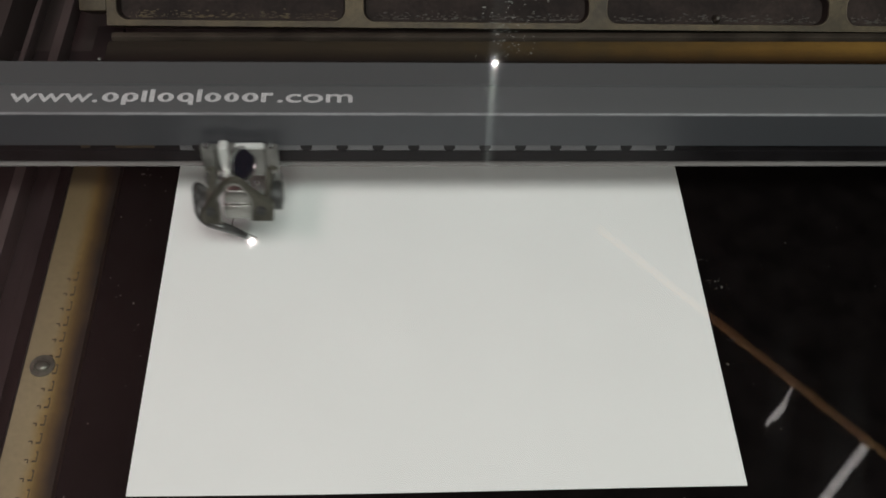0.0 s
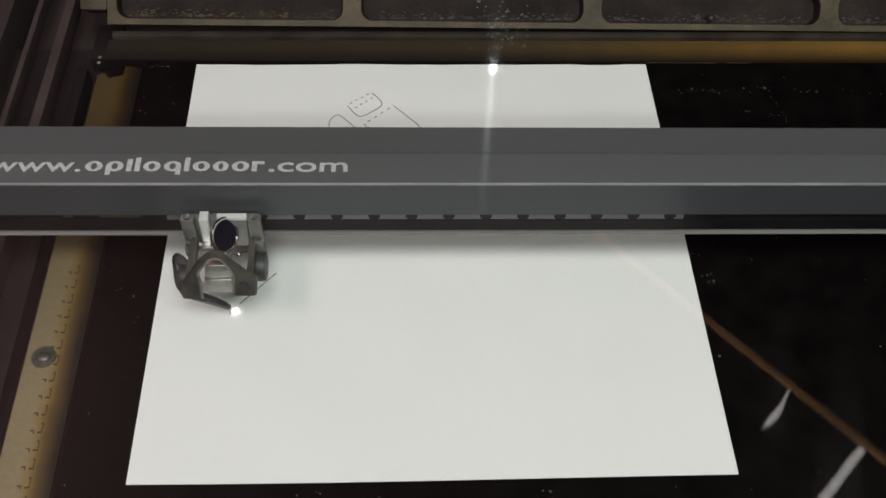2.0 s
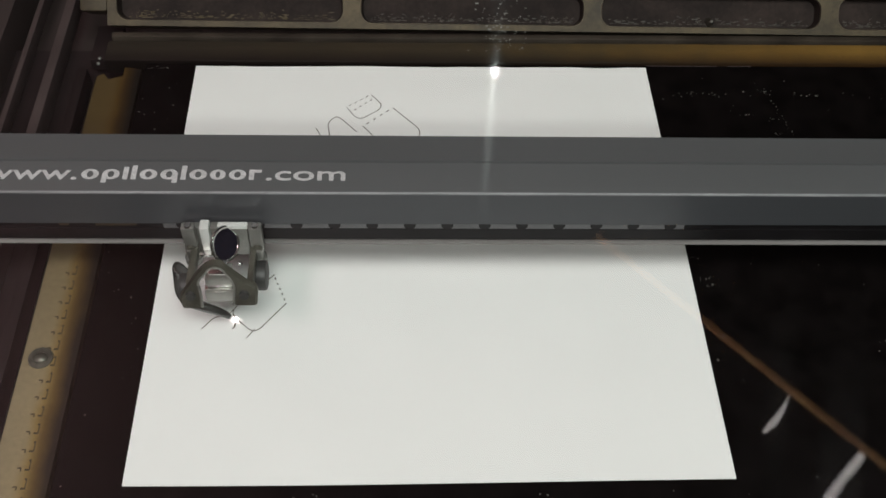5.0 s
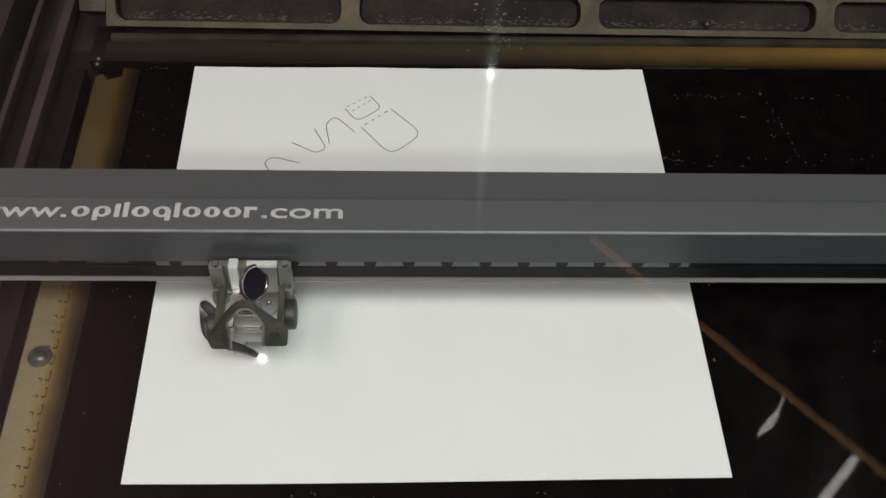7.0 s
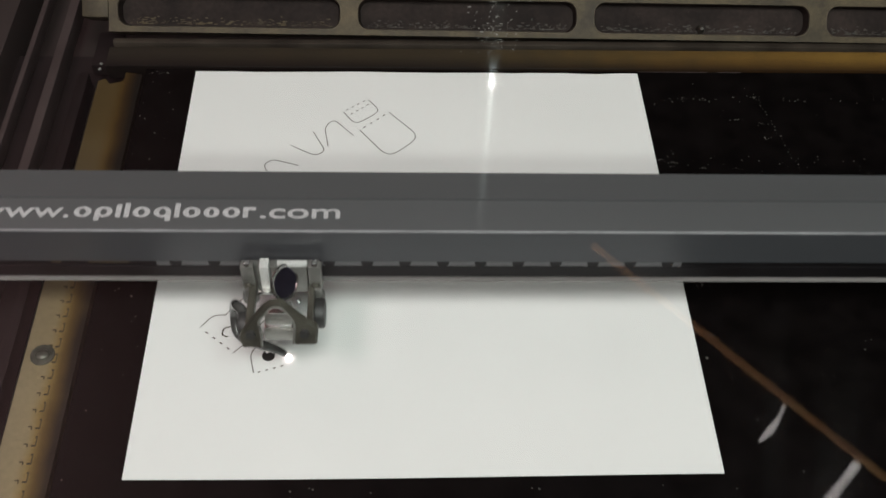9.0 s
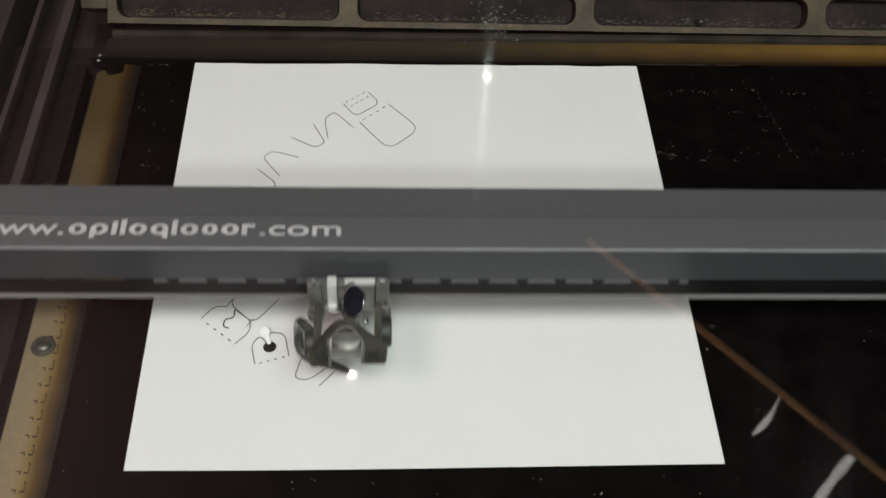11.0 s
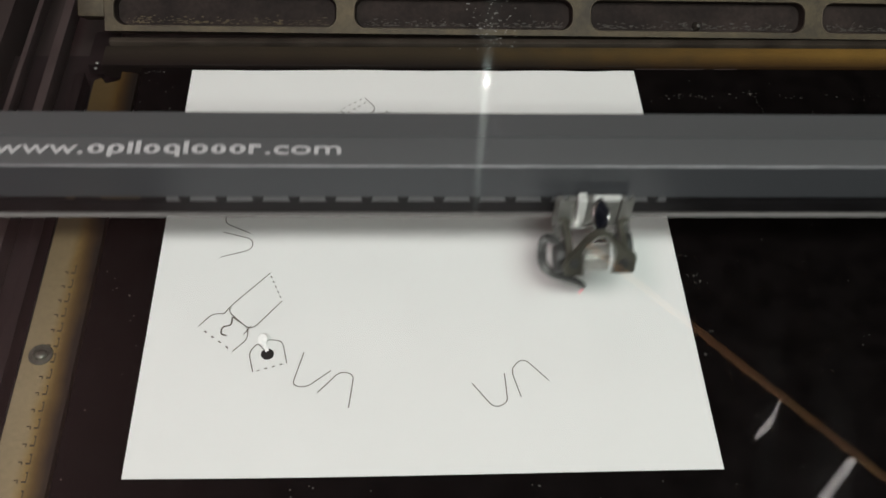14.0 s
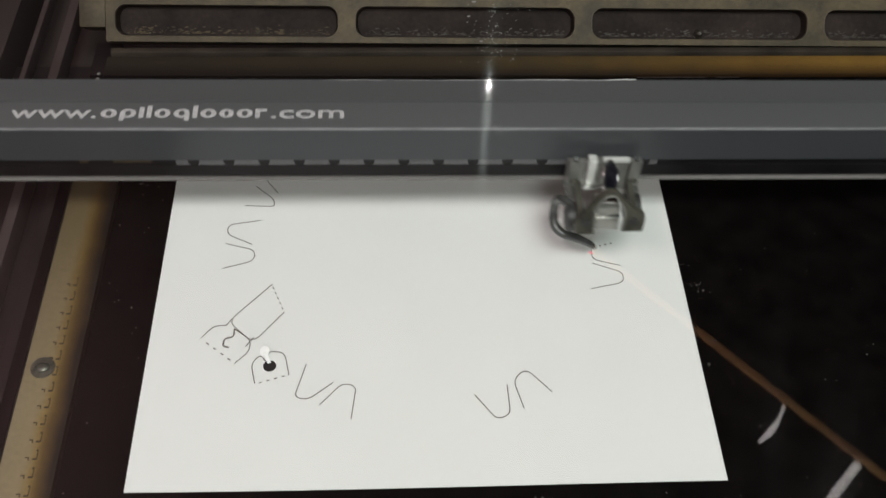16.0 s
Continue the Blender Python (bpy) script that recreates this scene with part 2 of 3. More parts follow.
def block(name, mat, parent, dims, soft=0.0006, label=""):
    bm = bmesh.new()
    box(bm, *dims)
    if soft:
        soften(bm, soft)
    return part(name, bm, mat, parent, label)


def sweep(bm, pts, r, n=12):
    """A tube along points, with radius r or a list of radii."""
    pts = [Vector(p) for p in pts]
    rings = []
    side = None
    for i, p in enumerate(pts):
        d = (pts[min(i + 1, len(pts) - 1)] - pts[max(i - 1, 0)]).normalized()
        side = (d.orthogonal() if side is None else side - d * side.dot(d)).normalized()
        up = d.cross(side)
        rad = r[i] if isinstance(r, (list, tuple)) else r
        rings.append([bm.verts.new(p + rad * (math.cos(a) * side + math.sin(a) * up)) for a in (2 * math.pi * k / n for k in range(n))])
    for a, b in zip(rings, rings[1:]):
        for k in range(n):
            bm.faces.new((a[k], a[(k + 1) % n], b[(k + 1) % n], b[k]))
    bm.faces.new(rings[0])
    bm.faces.new(rings[-1])


def spline(ctrl, n=8):
    """Catmull-Rom through the control points."""
    c = [Vector(p) for p in ctrl]
    c = [2 * c[0] - c[1]] + c + [2 * c[-1] - c[-2]]
    out = []
    for i in range(1, len(c) - 2):
        for k in range(n):
            u = k / n
            out.append(0.5 * (2 * c[i] + (c[i + 1] - c[i - 1]) * u + (2 * c[i - 1] - 5 * c[i] + 4 * c[i + 1] - c[i + 2]) * u * u + (3 * c[i] - c[i - 1] - 3 * c[i + 1] + c[i + 2]) * u ** 3))
    out.append(c[-2])
    return out


# ---- room around the machine ----
def room():
    for nm, d in (("wall_north", (-2.2, 2.6, 2.6, 2.7, -0.9, 1.95)), ("wall_south", (-2.2, 2.6, -2.1, -2.0, -0.9, 1.95)),
                  ("wall_west", (-2.3, -2.2, -2.1, 2.7, -0.9, 1.95)), ("wall_east", (2.6, 2.7, -2.1, 2.7, -0.9, 1.95))):
        bm = bmesh.new()
        box(bm, *d)
        thing(nm, bm, M_ROOM, "plain dim painted workshop wall", "wall", kind="structure")
    bm = bmesh.new()
    box(bm, -2.3, 2.7, -2.1, 2.7, -0.98, -0.9)
    thing("floor", bm, M_ROOM, "plain grey workshop floor under the machine", "floor", kind="structure")
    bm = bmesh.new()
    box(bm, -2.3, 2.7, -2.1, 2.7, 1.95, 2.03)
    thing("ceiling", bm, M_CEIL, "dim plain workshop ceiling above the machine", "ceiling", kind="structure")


def ceiling_fittings():
    spot = holder("ceiling_spot", "small bright spot lamp under the ceiling", "lamp")
    spot.matrix_world = look((0.407, 1.97, 1.9), (0.2, 0.2, 0.2))
    bm = bmesh.new()
    rod(bm, (0, 0, 0.06), (0, 0, 0.004), 0.028, 0.026)
    part("housing", bm, M_CASE, spot)
    bm = bmesh.new()
    box(bm, -0.0033, 0.0033, -0.0033, 0.0033, -0.002, 0.003)
    part("lamp_glass", bm, M_SPOT, spot, "glowing square lamp glass")
    # batten that the lid reflects; its glow replaces light falling on the wood
    a, b = Vector((0.626, 1.378, 1.9)), Vector((1.24, 0.665, 1.9))
    bm = bmesh.new()
    box(bm, 0, (b - a).length, -0.0065, 0.0065, 0, 0.012)
    strip = thing("glowing_batten", bm, M_GLOW, "long thin brown batten under the ceiling, glow put in for light on it", "light strip")
    strip.matrix_world = Matrix.Translation(a) @ Euler((0, 0, math.atan2(b.y - a.y, b.x - a.x))).to_matrix().to_4x4()
    # a short tapering tube and a straight one with two dark bands
    for p, q, w, taper, bands in (((0.921, 0.825, 1.9), (0.999, 0.917, 1.9), 0.0080, (0.25, 0.70, 0.95, 1.0, 0.90, 0.60, 0.42, 0.38, 0.30), ()),
                                  ((1.0, 0.648, 1.9), (1.121, 0.769, 1.9), 0.0098, (1.0, 1.0, 1.0, 1.0, 1.0, 1.0, 1.0, 1.0, 0.9), (0.50, 0.57))):
        p, q = Vector(p), Vector(q)
        d = q - p
        side = d.normalized().cross(Vector((0, 0, 1)))
        bow = 0.007 if not bands else 0.0
        bm = bmesh.new()
        sweep(bm, [p + d * k / 8 + side * bow * math.sin(k / 8 * 3.1) for k in range(9)], [w * f for f in taper], 10)
        tube = thing("ceiling_tube", bm, M_TUBE, "short white lit tube with two dark bands" if bands else "short tapering white lit tube beside the brown batten", "lamp", "short tubes by the strip")
        for u in bands:
            bm = bmesh.new()
            sweep(bm, [p + d * u + side * 0.004, p + d * (u + 0.035) + side * 0.004], w * 0.75, 10)
            part("band", bm, M_HOLE, tube, "dark band on the tube")


# ---- machine ----
def bed():
    bm = bmesh.new()
    box(bm, -0.034, 0.72, -0.30, 0.3075, -0.02, 0)
    thing("cutting_bed", bm, M_BED, "black sooty cutting bed with specks of debris", "machine bed", kind="structure")
    rng = random.Random(3)
    spots = [(0.34, 0.28), (0.332, 0.28), (0.348, 0.279), (0.382, 0.256), (0.367, 0.26), (0.382, 0.282), (0.381, 0.243), (-0.029, 0.303), (-0.019, 0.303),
             (-0.022, 0.209), (0.313, 0.125), (0.316, 0.121), (0.307, 0.222), (0.316, 0.22), (0.334, 0.215), (0.356, 0.215), (0.308, 0.141), (0.315, 0.086), (0.309, 0.07)]
    bm = bmesh.new()

    def chip(x, y, r):
        vs = bmesh.ops.create_icosphere(bm, subdivisions=1, radius=r, matrix=Matrix.Translation((x, y, r * 0.3)) @ pose(0, 0, 0, 0, 0, rng.uniform(0, 180)) @ Matrix.Diagonal((rng.uniform(0.6, 1.7), 1, 0.4, 1)))["verts"]
        for v in vs:
            v.co += Vector((rng.uniform(-1, 1), rng.uniform(-1, 1), rng.uniform(0, 1))) * r * 0.25
    for x, y in spots:
        chip(x, y, rng.uniform(0.0004, 0.0008))
        for _ in range(5):
            chip(x + rng.gauss(0, 0.003), y + rng.gauss(0, 0.001), rng.uniform(0.0002, 0.0004))
    for _ in range(210):
        u = rng.random()
        if u < 0.62:
            chip(rng.uniform(0.312, 0.56), rng.choice((rng.uniform(0.0, 0.3), rng.gauss(0.279, 0.003), rng.gauss(0.22, 0.004))), rng.uniform(0.0002, 0.0005))
        elif u < 0.8:
            chip(rng.uniform(-0.033, -0.003), rng.uniform(0, 0.3), rng.uniform(0.0002, 0.0005))
        else:
            chip(rng.uniform(0, 0.31), rng.uniform(-0.04, -0.004), rng.uniform(0.0002, 0.0006))
    for k in range(26):
        chip(0.383 + k * 0.0006 + rng.gauss(0, 0.0006), 0.285 - k * 0.0029, rng.uniform(0.0002, 0.0005))
    tagged(part("debris", bm, M_CRUMB, bpy.data.objects["cutting_bed"], "pale specks of burnt debris"), kind="stuff")


def bare_edge():
    bm = bmesh.new()
    for k in range(9):
        x = 0.306 + 0.008 * k
        if k != 6:
            box(bm, x, x + 0.0085, 0.3070, 0.3074, -0.004, 0.0003)
    part("bare_edge", bm, M_STRIP, bpy.data.objects["cutting_bed"], "bare metal rear edge of the bed", smooth=False)


def side_ruler():
    r = holder("side_ruler", "yellowed plastic ruler with a scorched edge screwed beside the bed", "ruler")
    bm = bmesh.new()
    # the far end is notched round the corner screw; the bed-side edge is bevelled
    top = [(-0.063, -0.20), (-0.046, -0.20), (-0.046, 0.292), (-0.049, 0.2905), (-0.055, 0.2885), (-0.059, 0.294), (-0.063, 0.291)]
    f = bm.faces.new([bm.verts.new((x, y, 0.003)) for x, y in top])
    for v in [g for g in bmesh.ops.extrude_face_region(bm, geom=[f])["geom"] if isinstance(g, bmesh.types.BMVert)]:
        v.co.z -= 0.006
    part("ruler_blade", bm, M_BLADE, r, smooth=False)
    bm = bmesh.new()
    prof = [(-0.046, 0.003), (-0.040, 0.0024), (-0.0355, 0.0012), (-0.0346, -0.003), (-0.046, -0.003)]
    e0, e1 = [bm.verts.new((x, -0.20, z)) for x, z in prof], [bm.verts.new((x, 0.3, z)) for x, z in prof]
    for k in range(5):
        bm.faces.new((e0[k], e0[(k + 1) % 5], e1[(k + 1) % 5], e1[k]))
    bm.faces.new(e0)
    bm.faces.new(e1)
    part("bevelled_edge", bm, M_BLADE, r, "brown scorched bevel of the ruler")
    # centimetre ticks with an unreadable number beside each
    for k in range(15):
        y = -0.012 + k * 0.01
        bm = bmesh.new()
        box(bm, -0.0478, -0.0455, y - 0.0005, y + 0.0005, 0.003, 0.0032)
        box(bm, -0.0466, -0.0455, y + 0.0045, y + 0.0055, 0.003, 0.0032)
        box(bm, -0.0459, -0.0454, y, y + 0.005, 0.003, 0.0032)
        part("tick", bm, M_MARK, r, smooth=False)
        bm = bmesh.new()
        box(bm, -0.0516, -0.0496, y + 0.0006, y + 0.0013, 0.003, 0.0032)
        box(bm, -0.0500, -0.0494, y - 0.0008, y + 0.0008, 0.003, 0.0032)
        part("number_mark", bm, M_MARK, r, smooth=False)
    screw = holder("ruler_screw", "domed bright steel screw holding the ruler", "screw")
    screw.location = (-0.0535, 0.0725, 0.003)
    bm = bmesh.new()
    rod(bm, (0, 0, 0), (0, 0, 0.0008), 0.0066, 0.0064)
    part("washer", bm, M_BRKT, screw)
    bm = bmesh.new()
    bmesh.ops.create_uvsphere(bm, u_segments=20, v_segments=12, radius=0.0042, matrix=Matrix.Translation((0, -0.0004, 0.0008)) @ Matrix.Diagonal((1, 0.8, 0.5, 1)))
    part("screw_head", bm, M_BRKT, screw)


def rear_frame():
    """Back sill, rear ruler and the cast frame with its pockets."""
    bm = bmesh.new()
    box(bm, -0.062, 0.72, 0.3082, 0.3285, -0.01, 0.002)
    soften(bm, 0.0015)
    r = thing("rear_ruler", bm, M_REAR, "scorched ruler along the rear, dark turning yellow-brown, darker towards its front", "ruler")
    for k in range(30):
        bm = bmesh.new()
        x = 0.41 + k * 0.005
        box(bm, x - 0.0002, x + 0.0002, 0.315, 0.3165 + 0.001 * (k % 2), 0.0019, 0.0021)
        part("tick", bm, M_MARK, r, smooth=False)
    bm = bmesh.new()
    box(bm, -0.06, 0.72, 0.3300, 0.3352, -0.01, 0.0040)
    soften(bm, 0.0012)
    thing("rear_rail", bm, M_BROWN, "dark brown sooty rail at the rear", "rail")
    frame_ob = holder("rear_casting", "dirty cast aluminium frame with long rounded pockets", "machine frame")
    y0, y1 = 0.3365, 0.3707
    # the pocketed face leans back at 45 degrees from its front edge
    frame_ob.matrix_world = Matrix.Translation((0.19, y0, 0.006)) @ pose(0, 0, 0, 0, 0, -0.65) @ pose(0, 0, 0, 45) @ Matrix.Translation((-0.19, -y0, -0.006))
    cells = [(-0.0635 + 0.1672 * k, 0.1037 + 0.1672 * k) for k in range(4)]
    top, deep = 0.006, -0.003
    rng = random.Random(11)
    for cx0, cx1 in cells:
        px0, px1, py0, py1, r = cx0 + 0.0065, cx1 - 0.0065, 0.3408, 0.3618, 0.0078
        loop = []
        for ox, oy, a0 in ((px1 - r, py1 - r, 0), (px0 + r, py1 - r, 90), (px0 + r, py0 + r, 180), (px1 - r, py0 + r, 270)):
            for k in range(7):
                a = radians(a0 + 15 * k)
                loop.append((ox + r * math.cos(a), oy + r * math.sin(a)))
        out = []
        mx, my = (cx0 + cx1) / 2, (y0 + y1) / 2
        for i, (x, y) in enumerate(loop):
            q, k = divmod(i, 7)
            sx, sy = (1, -1, -1, 1)[q], (1, 1, -1, -1)[q]
            ex, ey = (cx1 if sx > 0 else cx0), (y1 if sy > 0 else y0)
            along = (k - 3) * (1 if q % 2 == 0 else -1)
            out.append((ex if along <= 0 else x, ey if along >= 0 else y))
        bm = bmesh.new()
        o = [bm.verts.new((x, y, top)) for x, y in out]
        i0 = [bm.verts.new((mx + (x - mx) * 1.008, my + (y - my) * 1.04, top)) for x, y in loop]
        n = len(loop)
        for k in range(n):
            j = (k + 1) % n
            for a, b in ((o, i0),):
                if (a[k].co - a[j].co).length > 1e-7:
                    bm.faces.new((a[k], a[j], b[j], b[k]))
                else:
                    bm.faces.new((a[k], b[j], b[k]))
        lo = [bm.verts.new((x, y, -0.016)) for x, y in ((cx0, y0), (cx1, y0))]
        hi = [bm.verts.new((x, y, top)) for x, y in ((cx0, y0), (cx1, y0))]
        bm.faces.new((hi[0], hi[1], lo[1], lo[0]))
        part("frame_cell", bm, M_CAST, frame_ob)
        bm = bmesh.new()
        e0 = [bm.verts.new((mx + (x - mx) * 1.008, my + (y - my) * 1.04, top)) for x, y in loop]
        e1 = [bm.verts.new((mx + (x - mx) * 1.003, my + (y - my) * 1.02, top + 0.0003)) for x, y in loop]
        e2 = [bm.verts.new((x, y, top - 0.0012)) for x, y in loop]
        for k in range(n):
            j = (k + 1) % n
            bm.faces.new((e0[k], e0[j], e1[j], e1[k]))
            bm.faces.new((e1[k], e1[j], e2[j], e2[k]))
        part("pocket_rim", bm, M_WORN, frame_ob, "pale worn rim of the pocket")
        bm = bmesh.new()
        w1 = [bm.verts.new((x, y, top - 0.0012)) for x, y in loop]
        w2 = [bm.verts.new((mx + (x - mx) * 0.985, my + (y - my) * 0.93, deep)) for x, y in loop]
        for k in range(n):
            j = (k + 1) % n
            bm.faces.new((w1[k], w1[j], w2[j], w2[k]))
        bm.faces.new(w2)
        pk = part("pocket", bm, M_POCKET, frame_ob, "dark pocket of the casting")
        bm = bmesh.new()
        for _ in range(200):
            x, y, rr = rng.uniform(px0 + 0.006, px1 - 0.006), py0 + 0.0022 + abs(rng.gauss(0, 0.0022)), rng.uniform(0.0002, 0.0007)
            vs = bmesh.ops.create_icosphere(bm, subdivisions=1, radius=rr, matrix=Matrix.Translation((x, y, deep + rr * 0.4)) @ Matrix.Diagonal((rng.uniform(0.8, 3.5), 0.8, 0.6, 1)))["verts"]
            for v in vs:
                v.co += Vector((rng.uniform(-1, 1), rng.uniform(-1, 1), rng.uniform(0, 1))) * rr * 0.3
        if cx0 > 0.2 and cx0 < 0.3:
            bmesh.ops.create_cone(bm, cap_ends=True, segments=9, radius1=0.0035, radius2=0.0012, depth=0.006, matrix=Matrix.Translation((0.3555, 0.3452, deep + 0.003)))
        tagged(part("debris", bm, M_GRIT if cx0 > 0.1 else M_CAST, pk, "crumbs of debris in the pocket"), kind="stuff")
    block("back_flange", M_CAST, frame_ob, (-0.082, 0.72, 0.3708, 0.43, -0.016, 0.006), 0.001)
    block("end_block", M_CAST, frame_ob, (-0.082, -0.0637, 0.346, 0.3706, -0.016, 0.0062), 0.0015)
    block("side_flange", M_CAST, frame_ob, (0.6055, 0.72, 0.3365, 0.3706, -0.016, 0.006), 0.001)
    bm = bmesh.new()
    box(bm, -0.075, -0.056, 0.318, 0.3535, -0.016, -0.006)
    soften(bm, 0.002)
    bracket = thing("corner_bracket", bm, M_SIDE, "dark metal corner bracket with small bright screws", "bracket")
    for x, y in ((-0.0675, 0.3125), (-0.0605, 0.343), (-0.0675, 0.318), (-0.055, 0.2885)):
        bm = bmesh.new()
        bmesh.ops.create_uvsphere(bm, u_segments=12, v_segments=8, radius=0.0013, matrix=Matrix.Translation((x, y, -0.005)) @ Matrix.Diagonal((1, 1, 0.7, 1)))
        part("bracket_screw", bm, M_ALU, bracket)


def side_channel():
    bm = bmesh.new()
    box(bm, -0.26, -0.034, -0.32, 0.345, -0.04, -0.022)
    thing("side_floor", bm, M_SIDE, "dark recessed channel floor beside the ruler", "machine frame", kind="structure")
    for nm, d, m, lb in (("guide_rail", (-0.1025, -0.0958, -0.32, 0.47, -0.022, -0.006), M_STRIP, "grey guide strip running along the dark channel"),
                         ("inner_rail", (-0.0815, -0.0745, -0.32, 0.31, -0.022, -0.006), M_SIDE, "dark brown narrow rail beside the ruler"),
                         ("outer_rail", (-0.124, -0.120, -0.32, 0.47, -0.022, -0.010), M_STRIP, "thin grey rib in the dark channel"),
                         ("casing_side", (-0.30, -0.134, -0.32, 0.47, -0.04, 0.002), M_CASE, "dark painted side casing of the machine")):
        bm = bmesh.new()
        box(bm, *d)
        soften(bm, 0.0012)
        thing(nm, bm, m, lb, "machine frame")
    bm = bmesh.new()
    box(bm, -0.32, 0.8, -0.34, 0.55, -0.9, -0.041)
    thing("machine_body", bm, M_CASE, "dark painted lower body of the laser cutter", "machine", kind="structure")


def lid():
    top = holder("machine_lid", "clear acrylic lid in a dark frame over the cutting bed", "machine lid")
    bm = bmesh.new()
    vs = [bm.verts.new(p) for p in ((-0.26, -0.31, 0.20), (0.74, -0.31, 0.20), (0.74, 0.9, 0.20), (-0.26, 0.9, 0.20))]
    bm.faces.new(vs)
    pane = part("pane", bm, M_LID, top, "clear acrylic pane with wiping marks", smooth=False)
    pane.visible_shadow = False
    # small pale flakes stand in for glints beyond the reflected lamp
    bm = bmesh.new()
    rng = random.Random(5)
    for _ in range(110):
        x, y = rng.gauss(0.1785, 0.0060), rng.uniform(0.090, 0.140)
        s = rng.uniform(0.0001, 0.0003) * rng.choice((1, 1, 1, 1, 1.6, 2.4))
        box(bm, x - s * rng.uniform(0.7, 1.8), x + s, y - s * 0.5, y + s * 0.5, 0.2003, 0.2005)
    tagged(part("speck", bm, M_GLINT, top, "pale specks on the pane, painted glints of the lamp", smooth=False), kind="stuff")
    for d in ((-0.29, -0.26, -0.31, 0.9, 0.0, 0.21), (0.74, 0.77, -0.31, 0.9, -0.041, 0.21), (-0.29, 0.77, 0.9, 0.93, 0.0, 0.21), (-0.29, 0.77, -0.34, -0.31, 0.18, 0.21)):
        block("lid_frame", M_CASE, top, d, 0.002)


# ---- gantry ----
def gantry():
    g = holder("gantry_beam", "grey anodised moving gantry beam with white lettering", "gantry")
    x0, x1 = -0.16, 0.62

    def prism(name, prof, mat, label="", xa=x0, xb=x1):
        bm = bmesh.new()
        a = [bm.verts.new((xa, y, z)) for y, z in prof]
        b = [bm.verts.new((xb, y, z)) for y, z in prof]
        n = len(prof)
        for k in range(n):
            bm.faces.new((a[k], a[(k + 1) % n], b[(k + 1) % n], b[k]))
        bm.faces.new(a)
        bm.faces.new(b)
        return part(name, bm, mat, g, label)
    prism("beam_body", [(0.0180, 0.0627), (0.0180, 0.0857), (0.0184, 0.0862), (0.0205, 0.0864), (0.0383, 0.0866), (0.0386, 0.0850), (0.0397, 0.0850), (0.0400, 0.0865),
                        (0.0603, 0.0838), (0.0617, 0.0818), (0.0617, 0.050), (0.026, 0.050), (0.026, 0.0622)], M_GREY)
    prism("front_face", [(0.0180, 0.0626), (0.0176, 0.0626), (0.0176, 0.0853), (0.0180, 0.0855)], M_FRONT, "grey front face of the beam, shade put into its colour")
    prism("bright_edge", [(0.0175, 0.0854), (0.0177, 0.0860), (0.0185, 0.0864), (0.0186, 0.0861), (0.0181, 0.0858), (0.0181, 0.0854)], M_EDGE, "front edge with its highlight put into the colour")
    prism("hole_strip", [(0.0190, 0.0626), (0.0190, 0.0573), (0.0255, 0.0573), (0.0255, 0.0621)], M_UNDER, "pale recessed strip with round holes", 0.0145, 0.2855)
    for xa, xb in ((x0, 0.0144), (0.2856, x1)):
        prism("strip_end", [(0.0192, 0.0626), (0.0192, 0.0573), (0.0255, 0.0573), (0.0255, 0.0621)], M_RAIL, "", xa, xb)
    prism("dark_rail", [(0.0235, 0.0572), (0.0187, 0.0571), (0.0186, 0.0492), (0.0255, 0.0485), (0.0255, 0.0572)], M_RAIL)
    prism("lip", [(0.0176, 0.0462), (0.0179, 0.0467), (0.0190, 0.0470), (0.0255, 0.0468), (0.0255, 0.0455), (0.018, 0.0455)], M_LIP, "dull metal lower lip")
    for k in range(14):
        bm = bmesh.new()
        x = 0.0244 + 0.0195 * k
        rod(bm, (x, 0.0184, 0.0606), (x, 0.0197, 0.0606), 0.0032, n=16)
        part("hole", bm, M_RAIL, g)
    for xa, xb in ((-0.0385, -0.0335), (-0.020, 0.001)):
        block("slot", M_MARK, g, (xa, xb, 0.0188, 0.0196, 0.0592, 0.0616), 0.0006)
    # the lettering, as plain strokes
    text = "www.epiloglaser.com"
    wide = {"w": 1.45, ".": 0.5, "i": 0.42, "l": 0.42, "m": 1.55, "r": 0.75, "s": 0.95}
    total = sum(wide.get(c, 1.05) for c in text)
    unit = (0.108 + 0.071) / total
    x = -0.071
    low, high = 0.0258, 0.0326
    z = 0.0866
    starts = []
    for i, c in enumerate(text):
        w = wide.get(c, 1.05) * unit
        starts.append(x)
        if i < 4 or i > 14:
            x += w
            continue
        a, b = x + 0.08 * w, x + 0.92 * w
        st = 0.0026
        bm = bmesh.new()

        def bar(p0, p1, q0, q1):
            vs = [bm.verts.new((px, py, z + (py - 0.02) * 0.022 + 0.00025)) for px, py in ((p0, q0), (p1, q0), (p1, q1), (p0, q1))]
            bm.faces.new(vs)
        if c in "il":
            bar((a + b) / 2 - 0.0013, (a + b) / 2 + 0.0013, low, high + (0.0024 if c == "l" else 0.0014))
        elif c == "r":
            bar(a, a + st, low, high - 0.002)
            bar(a, b, high - 0.002, high)
        else:
            # a plain oval ring, with a stem where the mark reaches up or down
            mx, my, rx, ry = (a + b) / 2, (low + high) / 2, (b - a) / 2, (high - low) / 2
            ring = [(math.cos(k * math.pi / 12), math.sin(k * math.pi / 12)) for k in range(24)]
            o = [bm.verts.new((mx + rx * u, my + ry * v, z + (my + ry * v - 0.02) * 0.022 + 0.00025)) for u, v in ring]
